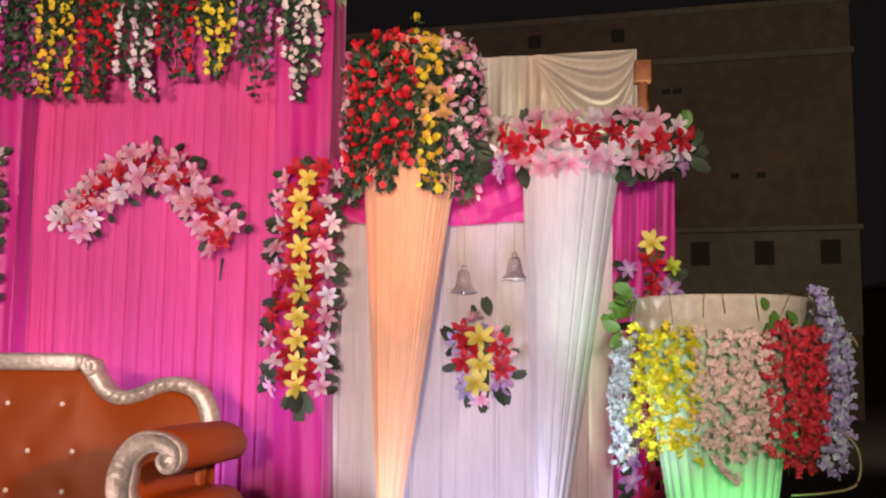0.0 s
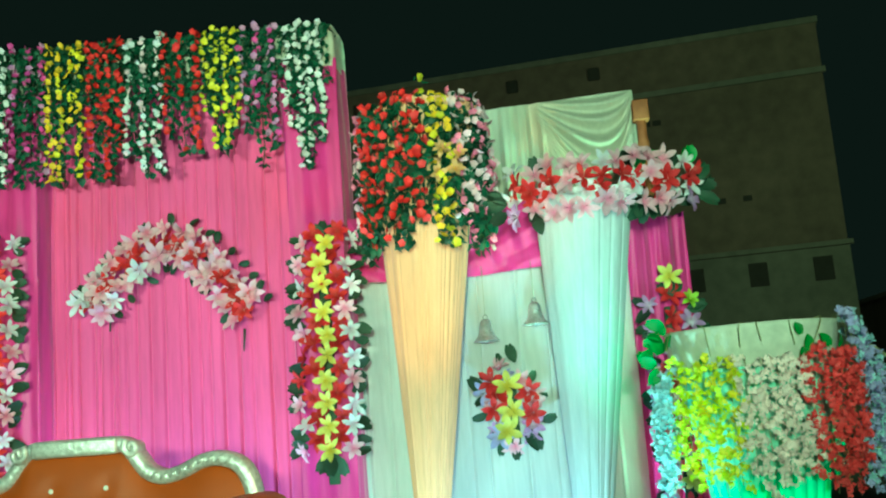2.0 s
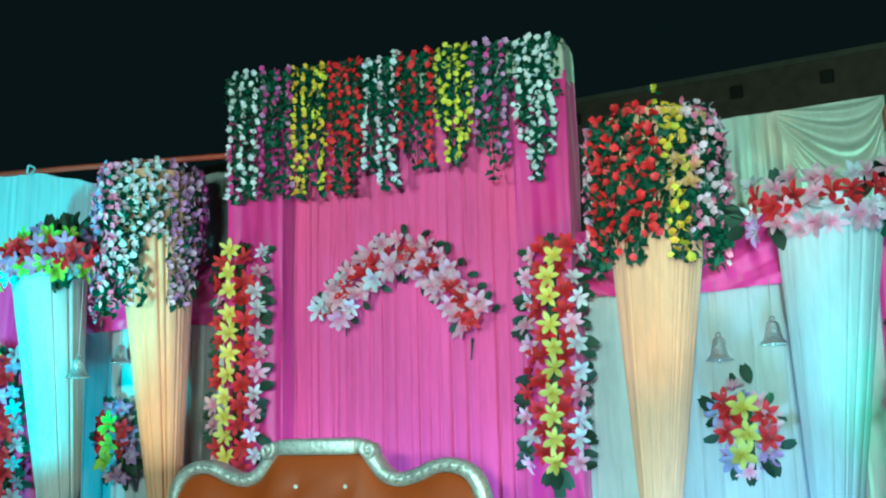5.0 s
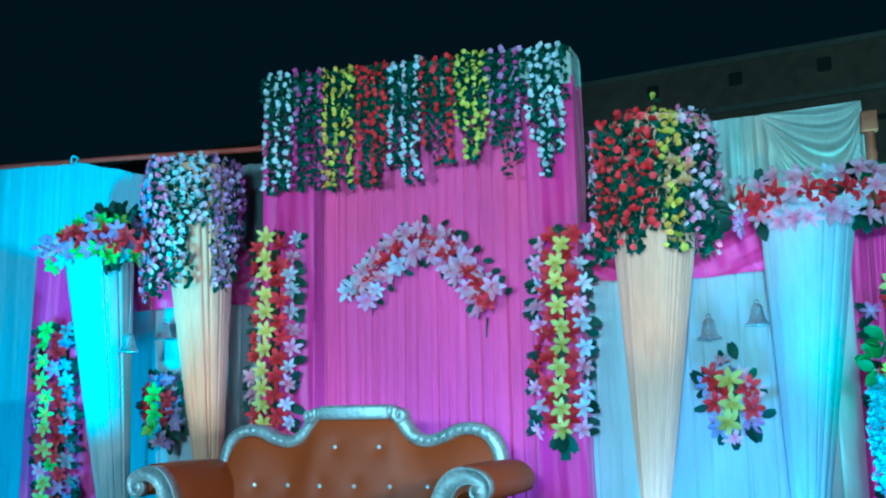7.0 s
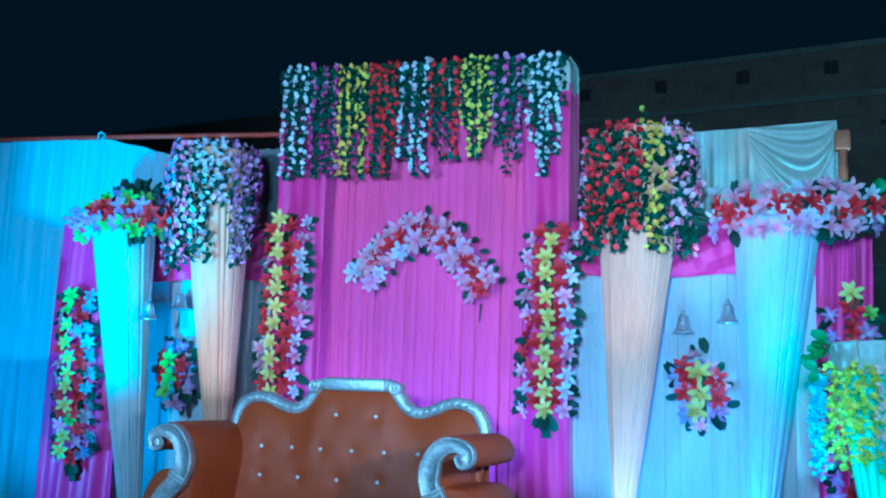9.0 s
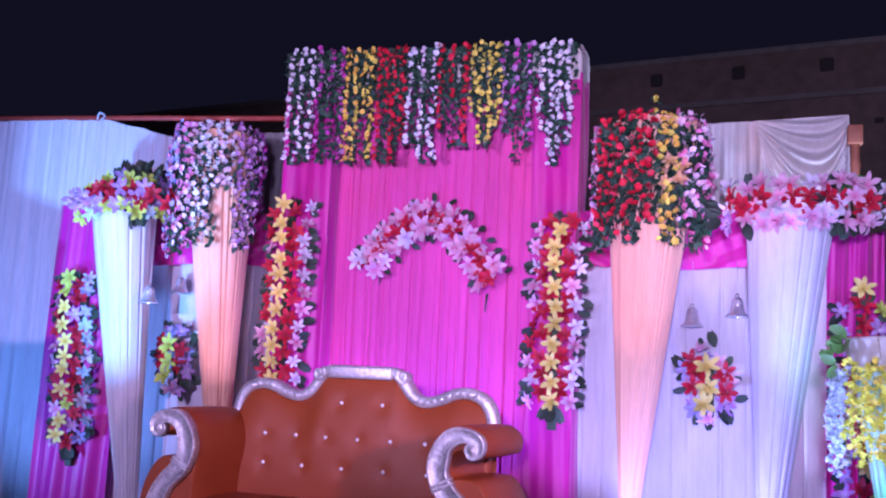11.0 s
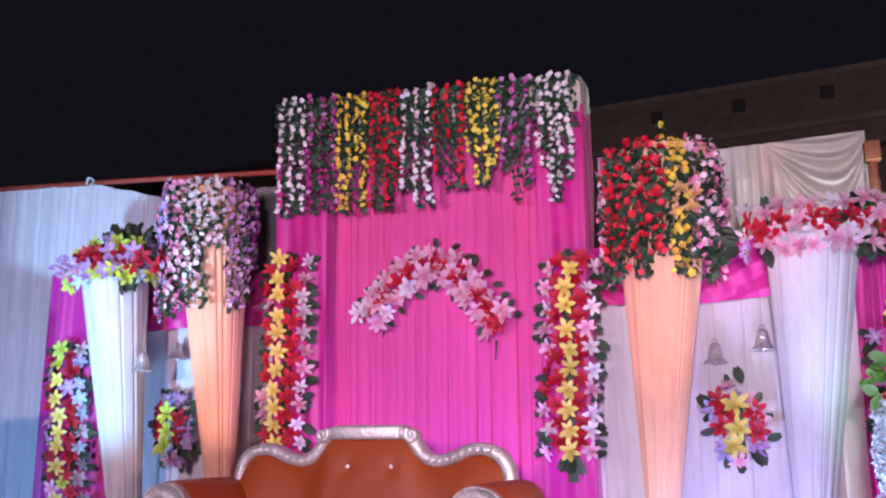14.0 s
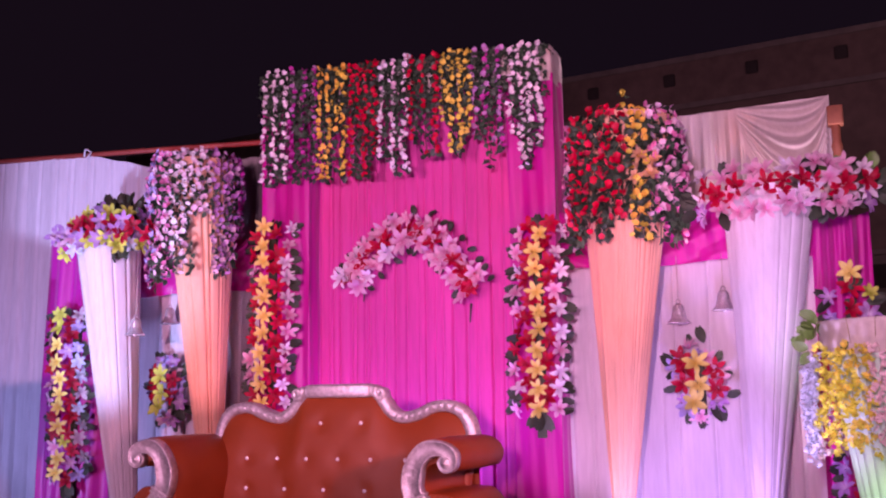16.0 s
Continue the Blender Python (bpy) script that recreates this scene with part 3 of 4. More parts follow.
TOP = [
    (-3.235, (0.70, 0.74, 0.72), ("white",), "white blossom garlands with dark leaves, hanging", 0.92),
    (-2.995, (0.72, 0.76, 0.70), ("purple", "purple", "mauve"), "purple blossom garlands with dark leaves, hanging", 0.9),
    (-2.765, (0.66, 0.72, 0.42, 0.70), ("yellow", "gold"), "yellow blossom garlands with dark leaves, hanging", 0.95),
    (-2.52, (0.66, 0.70, 0.66, 0.62), ("red",), "red blossom garlands with dark leaves, hanging", 0.95),
    (-2.285, (0.62, 0.68, 0.70), ("white", "white", "blush"), "white and blush blossom garlands, hanging", 0.95),
    (-2.06, (0.52, 0.60, 0.58), ("red",), "red blossom garlands with dark leaves, hanging", 0.95),
    (-1.825, (0.40, 0.60, 0.64, 0.48), ("yellow",), "yellow blossom garlands with dark leaves, hanging", 0.95),
    (-1.60, (0.50, 0.66, 0.60), ("purple", "mauve"), "purple and mauve blossom garlands, hanging", 0.85),
    (-1.335, (0.48, 0.68, 0.70, 0.60), ("white",), "white blossom garlands with dark leaves, hanging", 0.95),
]
for i, (gx, ls, ks, lab, many) in enumerate(TOP):
    garland_group(-2.255 + (gx + 2.285) * 0.955, 3.68 - 0.03 * (gx + 3.2), ls, ks, lab, 100 + i, many=many, width=0.175, bare=(1,) if ks[0] in ("red", "purple") else (), leafy=3)


def cascade(cx, cy, r, z0, bands, label, seed, a0, a1, step_a, tuft=None, leafy=3, step=0.03, scale=1.0, many=0.9, lilies=()):
    """Garlands that fall all round the top of a column; bands: (to this angle, length, kinds)."""
    rng = random.Random(seed)
    g = thing("flower_cascade", (cx, cy, z0 - 0.7), label, "flower arrangement")
    lb = bmesh.new()
    a = a0
    while a <= a1:
        L, ks = next((b[1], b[2]) for b in bands if a <= b[0])
        L *= rng.uniform(0.86, 1.08)
        s, c = math.sin(radians(a)), math.cos(radians(a))
        pts = [(cx + 0.55 * r * s, cy - 0.55 * r * c, z0 + 0.02), (cx + 0.9 * r * s, cy - 0.9 * r * c, z0 + 0.035 + 0.02 * rng.uniform(-1, 1))]
        z = z0
        while z > z0 - L:
            z -= 0.1
            rr = r * (1.02 - 0.06 * (z0 - z)) + 0.012 * rng.uniform(-1, 1)
            pts.append((cx + rr * s, cy - rr * c, z))
        strand(g, pts, ks, rng, many=many, leafy=leafy, leafbm=lb, face=a, spread=0.024, step=step, scale=scale, lsize=1.3, proud=0.012, side=0.035)
        part("wire", tube(pts, 0.003, 4), STEM, g)
        a += step_a
    if tuft:
        strand(g, [(cx + tuft[0], cy - 0.2, z0 + 0.02), (cx + tuft[0] + 0.005, cy - 0.2, z0 + tuft[1])], tuft[2], rng, many=1, leafy=1, leafbm=lb, step=0.025, spread=0.012)
    for lx, ly, lz in lilies:
        lily(g, "peach", cx + lx, cy + ly, z0 + lz, rng, 0.72, 30, 15)
    part("leaves", lb, LEAVES, g, "dark green leaves", kind="stuff")


cascade(-0.715, 4.52, 0.297, 2.98, ((-58, 0.60, ("rose", "blush")), (6, 0.62, ("red", "red", "coral")), (14, 0.64, ("gold", "yellow")), (32, 0.62, ("yellow", "gold")), (130, 0.58, ("rose", "blush"))),
        "red, yellow and pink blossom cascade round the peach column", 201, -120, 125, 10.5, (0.03, 0.15, ("yellow",)), leafy=3, step=0.029, scale=1.12, many=0.74,
        lilies=((0.13, -0.31, -0.26), (0.19, -0.29, -0.36), (0.10, -0.32, -0.37), (0.21, -0.27, -0.28)))
cascade(-3.70, 4.52, 0.27, 3.06, ((-22, 0.76, ("mauve", "rose", "lavender")), (2, 0.78, ("blush", "rose")), (26, 0.76, ("white", "blush")), (52, 0.40, ("white", "blush", "white")), (92, 0.72, ("mauve", "mauve", "blush")), (150, 0.45, ("mauve", "purple"))),
        "mauve, blush and white blossom cascade round the peach column", 202, -100, 150, 10, leafy=1, step=0.021, scale=1.0)

# ---- lily garlands on the drapes ----


def lily_column(x, y, z0, z1, rows, seed, label, lean=0.0, cols=("mauve", "red", "yellow", "red", "white"), w=0.30, stem=True, mixed=None, turn=0):
    """A tall wall garland of lilies in upright rows with leaves at both edges."""
    rng = random.Random(seed)
    g = thing("lily_garland", (x, y, z0), label, "garland", "tall lily garlands")
    if stem:
        part("stem", box(x - 0.03 + lean * -0.5, x + 0.03 + lean * -0.5, y + 0.02, y + 0.07, z0 - 0.13, z1 - 0.05, 0.008), STEM, g, "flat dark stem")
    n = len(cols)
    for i in range(rows):
        t = i / (rows - 1)
        z = z0 + 0.04 + t * (z1 - z0 - 0.08)
        xc = x + lean * (t - 0.5) + rng.uniform(-0.012, 0.012)
        for k, c in enumerate(cols):
            if mixed:
                c = rng.choice(mixed[k])
            off = (k / (n - 1) - 0.5) * w
            dz = 0.055 if k % 2 else 0
            near = 0.05 if c == "yellow" else rng.uniform(0, 0.03)
            lily(g, c, xc + off + rng.uniform(-0.012, 0.012), y - near, z + dz + rng.uniform(-0.015, 0.015), rng, (0.93 if c == "yellow" else rng.uniform(0.82, 1.05)) * (1.0 if 0 < k < n - 1 else 0.9), 9 if c == "yellow" else 26, off * (150 if 0 < k < n - 1 else 260) + turn)
        for side_ in (-1, 1):
            for _ in range(2):
                leaf(g, xc + side_ * w * 0.5, y + 0.02, z + rng.uniform(-0.06, 0.06), (0 if side_ > 0 else 180) + rng.uniform(-30, 30), rng, rng.uniform(0.75, 1.1))
    for a in (60, 90, 120):
        leaf(g, x + lean * 0.5, y, z1 - 0.02, a, rng, 1.0)
    for a in (230, 270, 310):
        leaf(g, x - lean * 0.5, y, z0 + 0.02, a, rng, 1.2)
    return g


lily_column(-1.31, 4.72, 1.30, 2.46, 10, 301, "tall garland of yellow, red and white lilies on the pink pillar", 0.02, w=0.25, mixed=(("white", "blush", "red"), ("red",), ("yellow",), ("red",), ("white", "white", "blush")))
lily_column(-3.20, 4.72, 1.30, 2.58, 11, 302, "tall yellow, red and white lily garland behind the sofa", 0.03, ("red", "yellow", "red", "white"), 0.24, True, (("red", "red", "blush"), ("yellow",), ("red",), ("white", "white", "blush")), turn=18)
lily_column(-4.93, 4.72, 0.82, 2.06, 11, 303, "tall garland of red, lime and white lilies on the end drape", -0.06,
            ("red", "yellow", "red", "white"), 0.24, True, (("red", "red", "blush"), ("yellow", "lime"), ("red", "red", "mauve"), ("white", "sky", "lavender")), turn=22)
tall_mixed = lily_column(0.45, 4.70, 0.75, 1.98, 11, 304, "tall garland of mixed lilies behind the flower vase", 0.0,
            ("mauve", "red", "white"), 0.17, True, (("mauve", "mauve", "blush"), ("red", "red", "yellow"), ("mauve", "white", "lime")))

lily(tall_mixed, "yellow", 0.455, 4.66, 2.07, random.Random(309), 0.95, 10)

rng = random.Random(310)
arch = thing("lily_arch", (-2.19, 4.84, 2.1), "arched spray of red, white and blush lilies on the pleated net", "garland")
ARC = smooth_line([(-2.64, 0, 2.20), (-2.54, 0, 2.32), (-2.38, 0, 2.45), (-2.20, 0, 2.53), (-2.02, 0, 2.44), (-1.88, 0, 2.29), (-1.77, 0, 2.11)], 8)
part("stem", tube([p + Vector((0, 4.86, 0)) for p in ARC], 0.012, 6), STEM, arch)
for i in range(0, len(ARC), 3):
    p = ARC[i]
    d = (ARC[min(i + 1, len(ARC) - 1)] - ARC[max(i - 1, 0)]).normalized()
    nrm = Vector((-d.z, 0, d.x))
    for k, c in ((0.07, ("blush", "white", "blush")), (0.0, ("red", "red", "red", "blush")), (-0.07, ("blush", "white", "blush"))):
        q = p + nrm * (k + rng.uniform(-0.012, 0.012)) + d * rng.uniform(-0.02, 0.02)
        lily(arch, rng.choice(c), q.x, 4.80 - rng.uniform(0, 0.03), q.z, rng, rng.uniform(0.85, 1.12), 32)
    a = math.degrees(math.atan2(nrm.z, nrm.x))
    leaf(arch, p.x + nrm.x * 0.10, 4.85, p.z + nrm.z * 0.10, a + rng.uniform(-40, 40), rng, 0.7)
    if i % 2:
        leaf(arch, p.x - nrm.x * 0.1, 4.85, p.z - nrm.z * 0.1, a + 180 + rng.uniform(-40, 40), rng, 0.7)
lily(arch, "blush", -2.24, 4.76, 2.44, rng, 1.3, 5)
for ex, ez in ((-2.56, 2.19), (-1.80, 2.02)):
    part("stem_end", tube([(ex, 4.86, ez), (ex - 0.01, 4.86, ez - 0.12)], 0.008, 6, taper=0.5), STEM, arch)


def bouquet(x, y, z, h, w, seed, label, centre="yellow", squeeze=1.0):
    rng = random.Random(seed)
    g = thing("lily_bouquet", (x, y, z - h / 2), label, "bouquet")
    part("stem", box(x - 0.025, x + 0.025, y + 0.02, y + 0.04, z - h * 0.56, z + h * 0.3, 0.006), STEM, g)
    for dx, dz in ((-0.015, 0.10), (0.0, -0.02), (-0.035, -0.125)):
        lily(g, centre, x + dx * squeeze, y - 0.07, z + dz, rng, 1.08, 12)
    for dx, dz in ((0.085, 0.075), (0.095, -0.045), (-0.095, -0.01), (-0.1, 0.125), (-0.08, 0.06)):
        lily(g, "red", x + dx * squeeze, y - 0.04, z + dz, rng, 1.0, 20)
    for k in range(12):
        a = k * math.tau / 12 + rng.uniform(-0.25, 0.25)
        q = rng.uniform(0.30, 0.46)
        lily(g, rng.choice(("mauve", "mauve", "lavender", "blush")), x + q * w * math.cos(a), y - rng.uniform(-0.01, 0.03), z + q * h * math.sin(a), rng, rng.uniform(0.75, 1.05), 35, 30 * math.cos(a), -20 * math.sin(a))
    for k in range(15):
        a = k * 24 + rng.uniform(-16, 16)
        q = rng.uniform(0.30, 0.50)
        leaf(g, x + q * w * math.cos(radians(a)), y + 0.015, z + q * h * math.sin(radians(a)), a + rng.uniform(-35, 35), rng, rng.uniform(0.7, 1.2))
    return g


bouquet(-0.385, 4.84, 1.50, 0.46, 0.33, 401, "oval bouquet of yellow, red and mauve lilies on the white net")
bouquet(-4.12, 4.84, 1.50, 0.46, 0.30, 402, "oval bouquet of lime, red and mauve lilies on the white net", "lime", 0.8)


def lily_bank(x0, x1, y, z, rows, seed, label, height=0.26, dome=0.0, turn=0):
    """A lying bank of lilies over a column's top: rows of (height, kinds, outwards)."""
    rng = random.Random(seed)
    g = thing("lily_bank", ((x0 + x1) / 2, y, z), label, "flower arrangement")
    w = x1 - x0
    part("tray", box(x0 + 0.1, x1 - 0.1, y - 0.06, y + 0.08, z + 0.02, z + 0.07, 0.01), STEM, g)
    for dz, kinds, out, inset in rows:
        n = max(3, round((w - 2 * inset) / 0.072))
        for i in range(n):
            t = i / (n - 1)
            x = x0 + inset + t * (w - 2 * inset)
            lift = dome * math.sin(t * math.pi)
            lily(g, rng.choice(kinds), x + rng.uniform(-0.02, 0.02), y - out - 0.07 * math.sin(t * math.pi), z + dz + lift + rng.uniform(-0.018, 0.018), rng, rng.uniform(0.8, 1.08), 32, (t - 0.5) * 70 + turn, 20 - 160 * dz)
    for i in range(int(w / 0.035)):
        t = rng.random()
        x = x0 + t * w
        up = rng.random() < 0.45
        leaf(g, x, y + (rng.uniform(-0.04, 0.06) if up else -rng.uniform(0.04, 0.12)), z + (height * 0.75 + dome * math.sin(t * math.pi) if up else 0.03), (90 if up else 270) + (0.5 - t) * 120 + rng.uniform(-35, 35), rng, rng.uniform(0.8, 1.2))
    for x, a in ((x0, 180), (x1, 0)):
        for k in range(4):
            leaf(g, x, y - 0.05, z + rng.uniform(0.05, 0.15), a + rng.uniform(-50, 50), rng, 1.1)
    return g


bank = lily_bank(-0.31, 0.60, 4.50, 2.375, ((0.01, ("blush", "blush", "mauve"), 0.17, 0.06), (0.075, ("blush", "white", "red"), 0.16, 0.05), (0.125, ("red", "red", "red", "blush"), 0.19, 0.06), (0.21, ("blush", "white", "blush"), 0.14, 0.06)),
                 501, "long bank of blush, red and white lilies on the white column", 0.27, 0.02)
rng = random.Random(505)
for lx in (0.34, 0.42, 0.55, 0.60):
    leaf(bank, lx, 4.50, 2.60, rng.uniform(50, 110), rng, 0.95, LEAF_FRESH)
bank_l = lily_bank(-4.68, -3.86, 4.45, 2.46, ((0.01, ("lime", "mauve", "lime", "sky"), 0.17, 0.10), (0.075, ("mauve", "blush", "red"), 0.17, 0.06), (0.13, ("red", "red", "red", "mauve"), 0.20, 0.04), (0.21, ("mauve", "lavender", "lime"), 0.14, 0.14)),
                   502, "domed bank of red, mauve and lime lilies on a column", 0.27, 0.05, 30)
for k in range(110):
    t = rng.random()
    leaf(bank_l, -4.76 + t * 0.74, 4.54 + rng.uniform(0, 0.1), 2.64 + rng.uniform(0, 0.2) * math.sin(t * math.pi), rng.uniform(40, 140), rng, rng.uniform(0.8, 1.3))

# ---- bells ----


def bell(x, z, y=4.84, size=1.0):
    b = thing("hanging_bell", (x, y, z), "small silver decorative bell hung before the white net", "bell", "silver bells")
    s = size
    at = (x, y, z)
    part("body", lathe([(0.0, 0.118 * s), (0.02 * s, 0.116 * s), (0.032 * s, 0.10 * s), (0.038 * s, 0.06 * s), (0.046 * s, 0.03 * s), (0.066 * s, 0.006 * s), (0.072 * s, 0.0), (0.064 * s, 0.001), (0.042 * s, 0.03 * s), (0.03 * s, 0.09 * s)], 28, at), BELL_SILVER, b)
    part("loop", tube([(x + 0.012 * s * math.cos(a), y, z + (0.128 + 0.012 * math.sin(a)) * s) for a in [k * math.tau / 12 for k in range(13)]], 0.003, 6), BELL_SILVER, b)
    part("clapper", lathe([(0, -0.012 * s), (0.01 * s, -0.006 * s), (0.012 * s, 0.004 * s), (0.004, 0.014 * s), (0.002, 0.08 * s)], 12, at), BELL_SILVER, b)
    part("thread", tube([(x, y, z + 0.138 * s), (x, y + 0.01, 2.24 if y > 4.7 else 2.5)], 0.0018, 5), THREAD, b)


bell(-0.490, 1.838)
bell(-0.228, 1.905)
bell(-4.08, 1.87, 4.40)
bell(-4.13, 1.98)

# ---- sofa ----
XC, YB = -2.178, 3.735
sofa = thing("wedding_sofa", (XC, 3.6, STAGE), "orange leatherette wedding sofa with a carved silver frame and crystal buttons", "sofa")
HALF = [(0, 1.450), (0.095, 1.450), (0.19, 1.447), (0.232, 1.420), (0.262, 1.380), (0.305, 1.328), (0.372, 1.300), (0.458, 1.316), (0.545, 1.352), (0.62, 1.358), (0.69, 1.334), (0.732, 1.284), (0.755, 1.204), (0.765, 1.084)]
EDGE = smooth_line([(-u, 0, z) for u, z in HALF[::-1]] + [(u, 0, z) for u, z in HALF[1:]], 5)
BUTTONS = [(x + 0.030, 1.296) for x in (-0.12, 0.12)] + [(-0.537 + 0.189 * k, 1.108) for k in range(7)] + [(-0.527 + 0.24 * k, 0.950) for k in range(6)]


def back_face(u, v):
    k = u * (len(EDGE) - 1)
    i = min(int(k), len(EDGE) - 2)
    e = EDGE[i].lerp(EDGE[i + 1], k - i)
    x, z = e.x, 0.55 + (e.z - 0.55) * v
    y = YB - 0.085 * (math.sin(math.pi * min(1, max(0, v * 1.0))) ** 0.5 if 0 < v < 1 else 0) - 0.015 * (1 - abs(u - 0.5) * 2)
    for bx, bz in BUTTONS:
        r2 = ((x - bx) ** 2 + (z - bz) ** 2) / 0.0018
        if r2 < 6:
            y += 0.009 * math.exp(-r2)
    return (XC + x, y + 0.06 * (v - 0.3), z)


back = part("backrest", grid(140, 60, back_face), ORANGE, sofa, "tufted orange leatherette back")
for bx, bz in BUTTONS:
    u = next((i + (bx - a.x) / (b.x - a.x)) / (len(EDGE) - 1) for i, (a, b) in enumerate(zip(EDGE, EDGE[1:])) if a.x <= bx <= b.x)
    k = min(int(u * (len(EDGE) - 1)), len(EDGE) - 2)
    top = EDGE[k].lerp(EDGE[k + 1], u * (len(EDGE) - 1) - k).z
    p = back_face(u, (bz - 0.55) / (top - 0.55))
    button = part("button", lathe([(0.0, 0.011), (0.007, 0.009), (0.011, 0.003), (0.011, 0.0), (0.0, -0.002)], 8, (0, 0, 0)), CRYSTAL, back, smooth=False)
    button.matrix_basis = Matrix.Translation((p[0], p[1] - 0.003, p[2])) @ pose(0, 0, 0, 90, 0, 0)
LINE = [p + Vector((XC, YB + 0.045, 0.022)) for p in EDGE]
frame_back = part("carved_frame", band(LINE, 0.032, 0.055), SILVER, sofa, "carved silver top frame")
part("crown", box(XC - 0.19, XC + 0.19, YB - 0.03, YB + 0.11, 1.430, 1.502, 0.016), SILVER, frame_back)
for sgn in (-1, 1):
    curl = [Vector((XC + sgn * (0.250 + 0.036 * (1 - k / 26) * math.cos(2.2 + k * 0.36)), YB + 0.02, 1.453 + 0.040 * (1 - k / 26) * math.sin(2.2 + k * 0.36))) for k in range(24)]
    part("curl", band(curl, 0.014, 0.045), SILVER, frame_back)
    # beads along the frame's carved rope
    for k in range(9):
        u = 0.345 + 0.040 * k
        zz = next(a.lerp(b, (u - a.x) / (b.x - a.x)).z for a, b in zip(EDGE, EDGE[1:]) if a.x <= u <= b.x)
        part("bead", lathe([(0.0, 0.012), (0.012, 0.006), (0.017, 0.0), (0.012, -0.006), (0.0, -0.01)], 8, (0, 0, 0)), SILVER, frame_back).matrix_basis = Matrix.Translation((XC + sgn * u, YB - 0.008, zz + 0.024)) @ pose(0, 0, 0, 90, 0, 0) @ pose(0, 0, 0, 0, 0, 35 * sgn) @ Matrix.Diagonal((1.3, 0.6, 0.5, 1))
part("back_panel", grid(80, 6, lambda u, v: (lambda e: (XC + e.x, YB + 0.09, 0.45 + (e.z - 0.45) * v))(EDGE[min(int(u * (len(EDGE) - 1)), len(EDGE) - 1)])), ORANGE, sofa)
part("seat", box(XC - 0.74, XC + 0.74, 3.22, YB - 0.02, 0.56, 0.78, 0.05), ORANGE, sofa, "orange padded seat")
part("base", box(XC - 0.86, XC + 0.86, 3.26, YB + 0.08, 0.40, 0.57, 0.015), ORANGE, sofa)
part("front_rail", box(XC - 0.86, XC + 0.86, 3.20, 3.262, 0.38, 0.56, 0.015), SILVER, sofa, "carved silver front rail")
for lx in (-0.82, 0.82):
    for ly in (3.27, 3.83):
        part("leg", lathe([(0.02, STAGE), (0.026, STAGE + 0.03), (0.035, STAGE + 0.08), (0.04, STAGE + 0.10)], 12, (XC + lx, ly, 0)), SILVER, sofa)

# arm section, x outward from the arm's middle: inner face up, over the roll, under it to the waist, and the lower bulge
ARM = [(-0.185, 0.42), (-0.185, 0.80), (-0.195, 0.93), (-0.205, 1.03), (-0.188, 1.13), (-0.13, 1.21), (-0.05, 1.237), (0.02, 1.215), (0.056, 1.16), (0.04, 1.10), (-0.012, 1.086),
       (-0.05, 1.118), (-0.095, 1.10), (-0.115, 1.04), (-0.105, 0.99), (-0.06, 0.985), (0.01, 0.975), (0.07, 0.90), (0.11, 0.78), (0.125, 0.6), (0.125, 0.42)]
LIP = [(0.02, 0.42), (0.02, 0.60), (0.0, 0.74), (-0.05, 0.85), (-0.115, 0.92), (-0.152, 0.985), (-0.158, 1.05), (-0.135, 1.135), (-0.085, 1.185), (-0.02, 1.19), (0.026, 1.16), (0.028, 1.118), (-0.002, 1.105), (-0.018, 1.128), (-0.003, 1.146)]


def flat_band(line, half_w, y0, y1, rim=0.007):
    """A flat-faced moulding with a raised rim along both edges, facing -y."""
    bm, rings, n = bmesh.new(), [], len(line)
    for i, p in enumerate(line):
        d = (line[min(i + 1, n - 1)] - line[max(i - 1, 0)]).normalized()
        side, w = Vector((-d.z, 0, d.x)), half_w(i / (n - 1))
        e = min(0.012, w * 0.35)
        sec = [(-w, y1), (-w, y0 + 0.002), (-w + e * 0.4, y0 - rim), (-w + e, y0 - rim * 0.4), (-w + 1.3 * e, y0 + 0.004), (0, y0 - 0.002), (w - 1.3 * e, y0 + 0.004), (w - e, y0 - rim * 0.4), (w - e * 0.4, y0 - rim), (w, y0 + 0.002), (w, y1)]
        rings.append([bm.verts.new(p + side * a + Vector((0, y, 0))) for a, y in sec])
    m = len(rings[0])
    for r0, r1 in zip(rings, rings[1:]):
        for k in range(m):
            bm.faces.new((r0[k], r0[(k + 1) % m], r1[(k + 1) % m], r1[k]))
    bm.faces.new(rings[0][::-1])
    bm.faces.new(rings[-1])
    bmesh.ops.recalc_face_normals(bm, faces=bm.faces[:])
    return bm


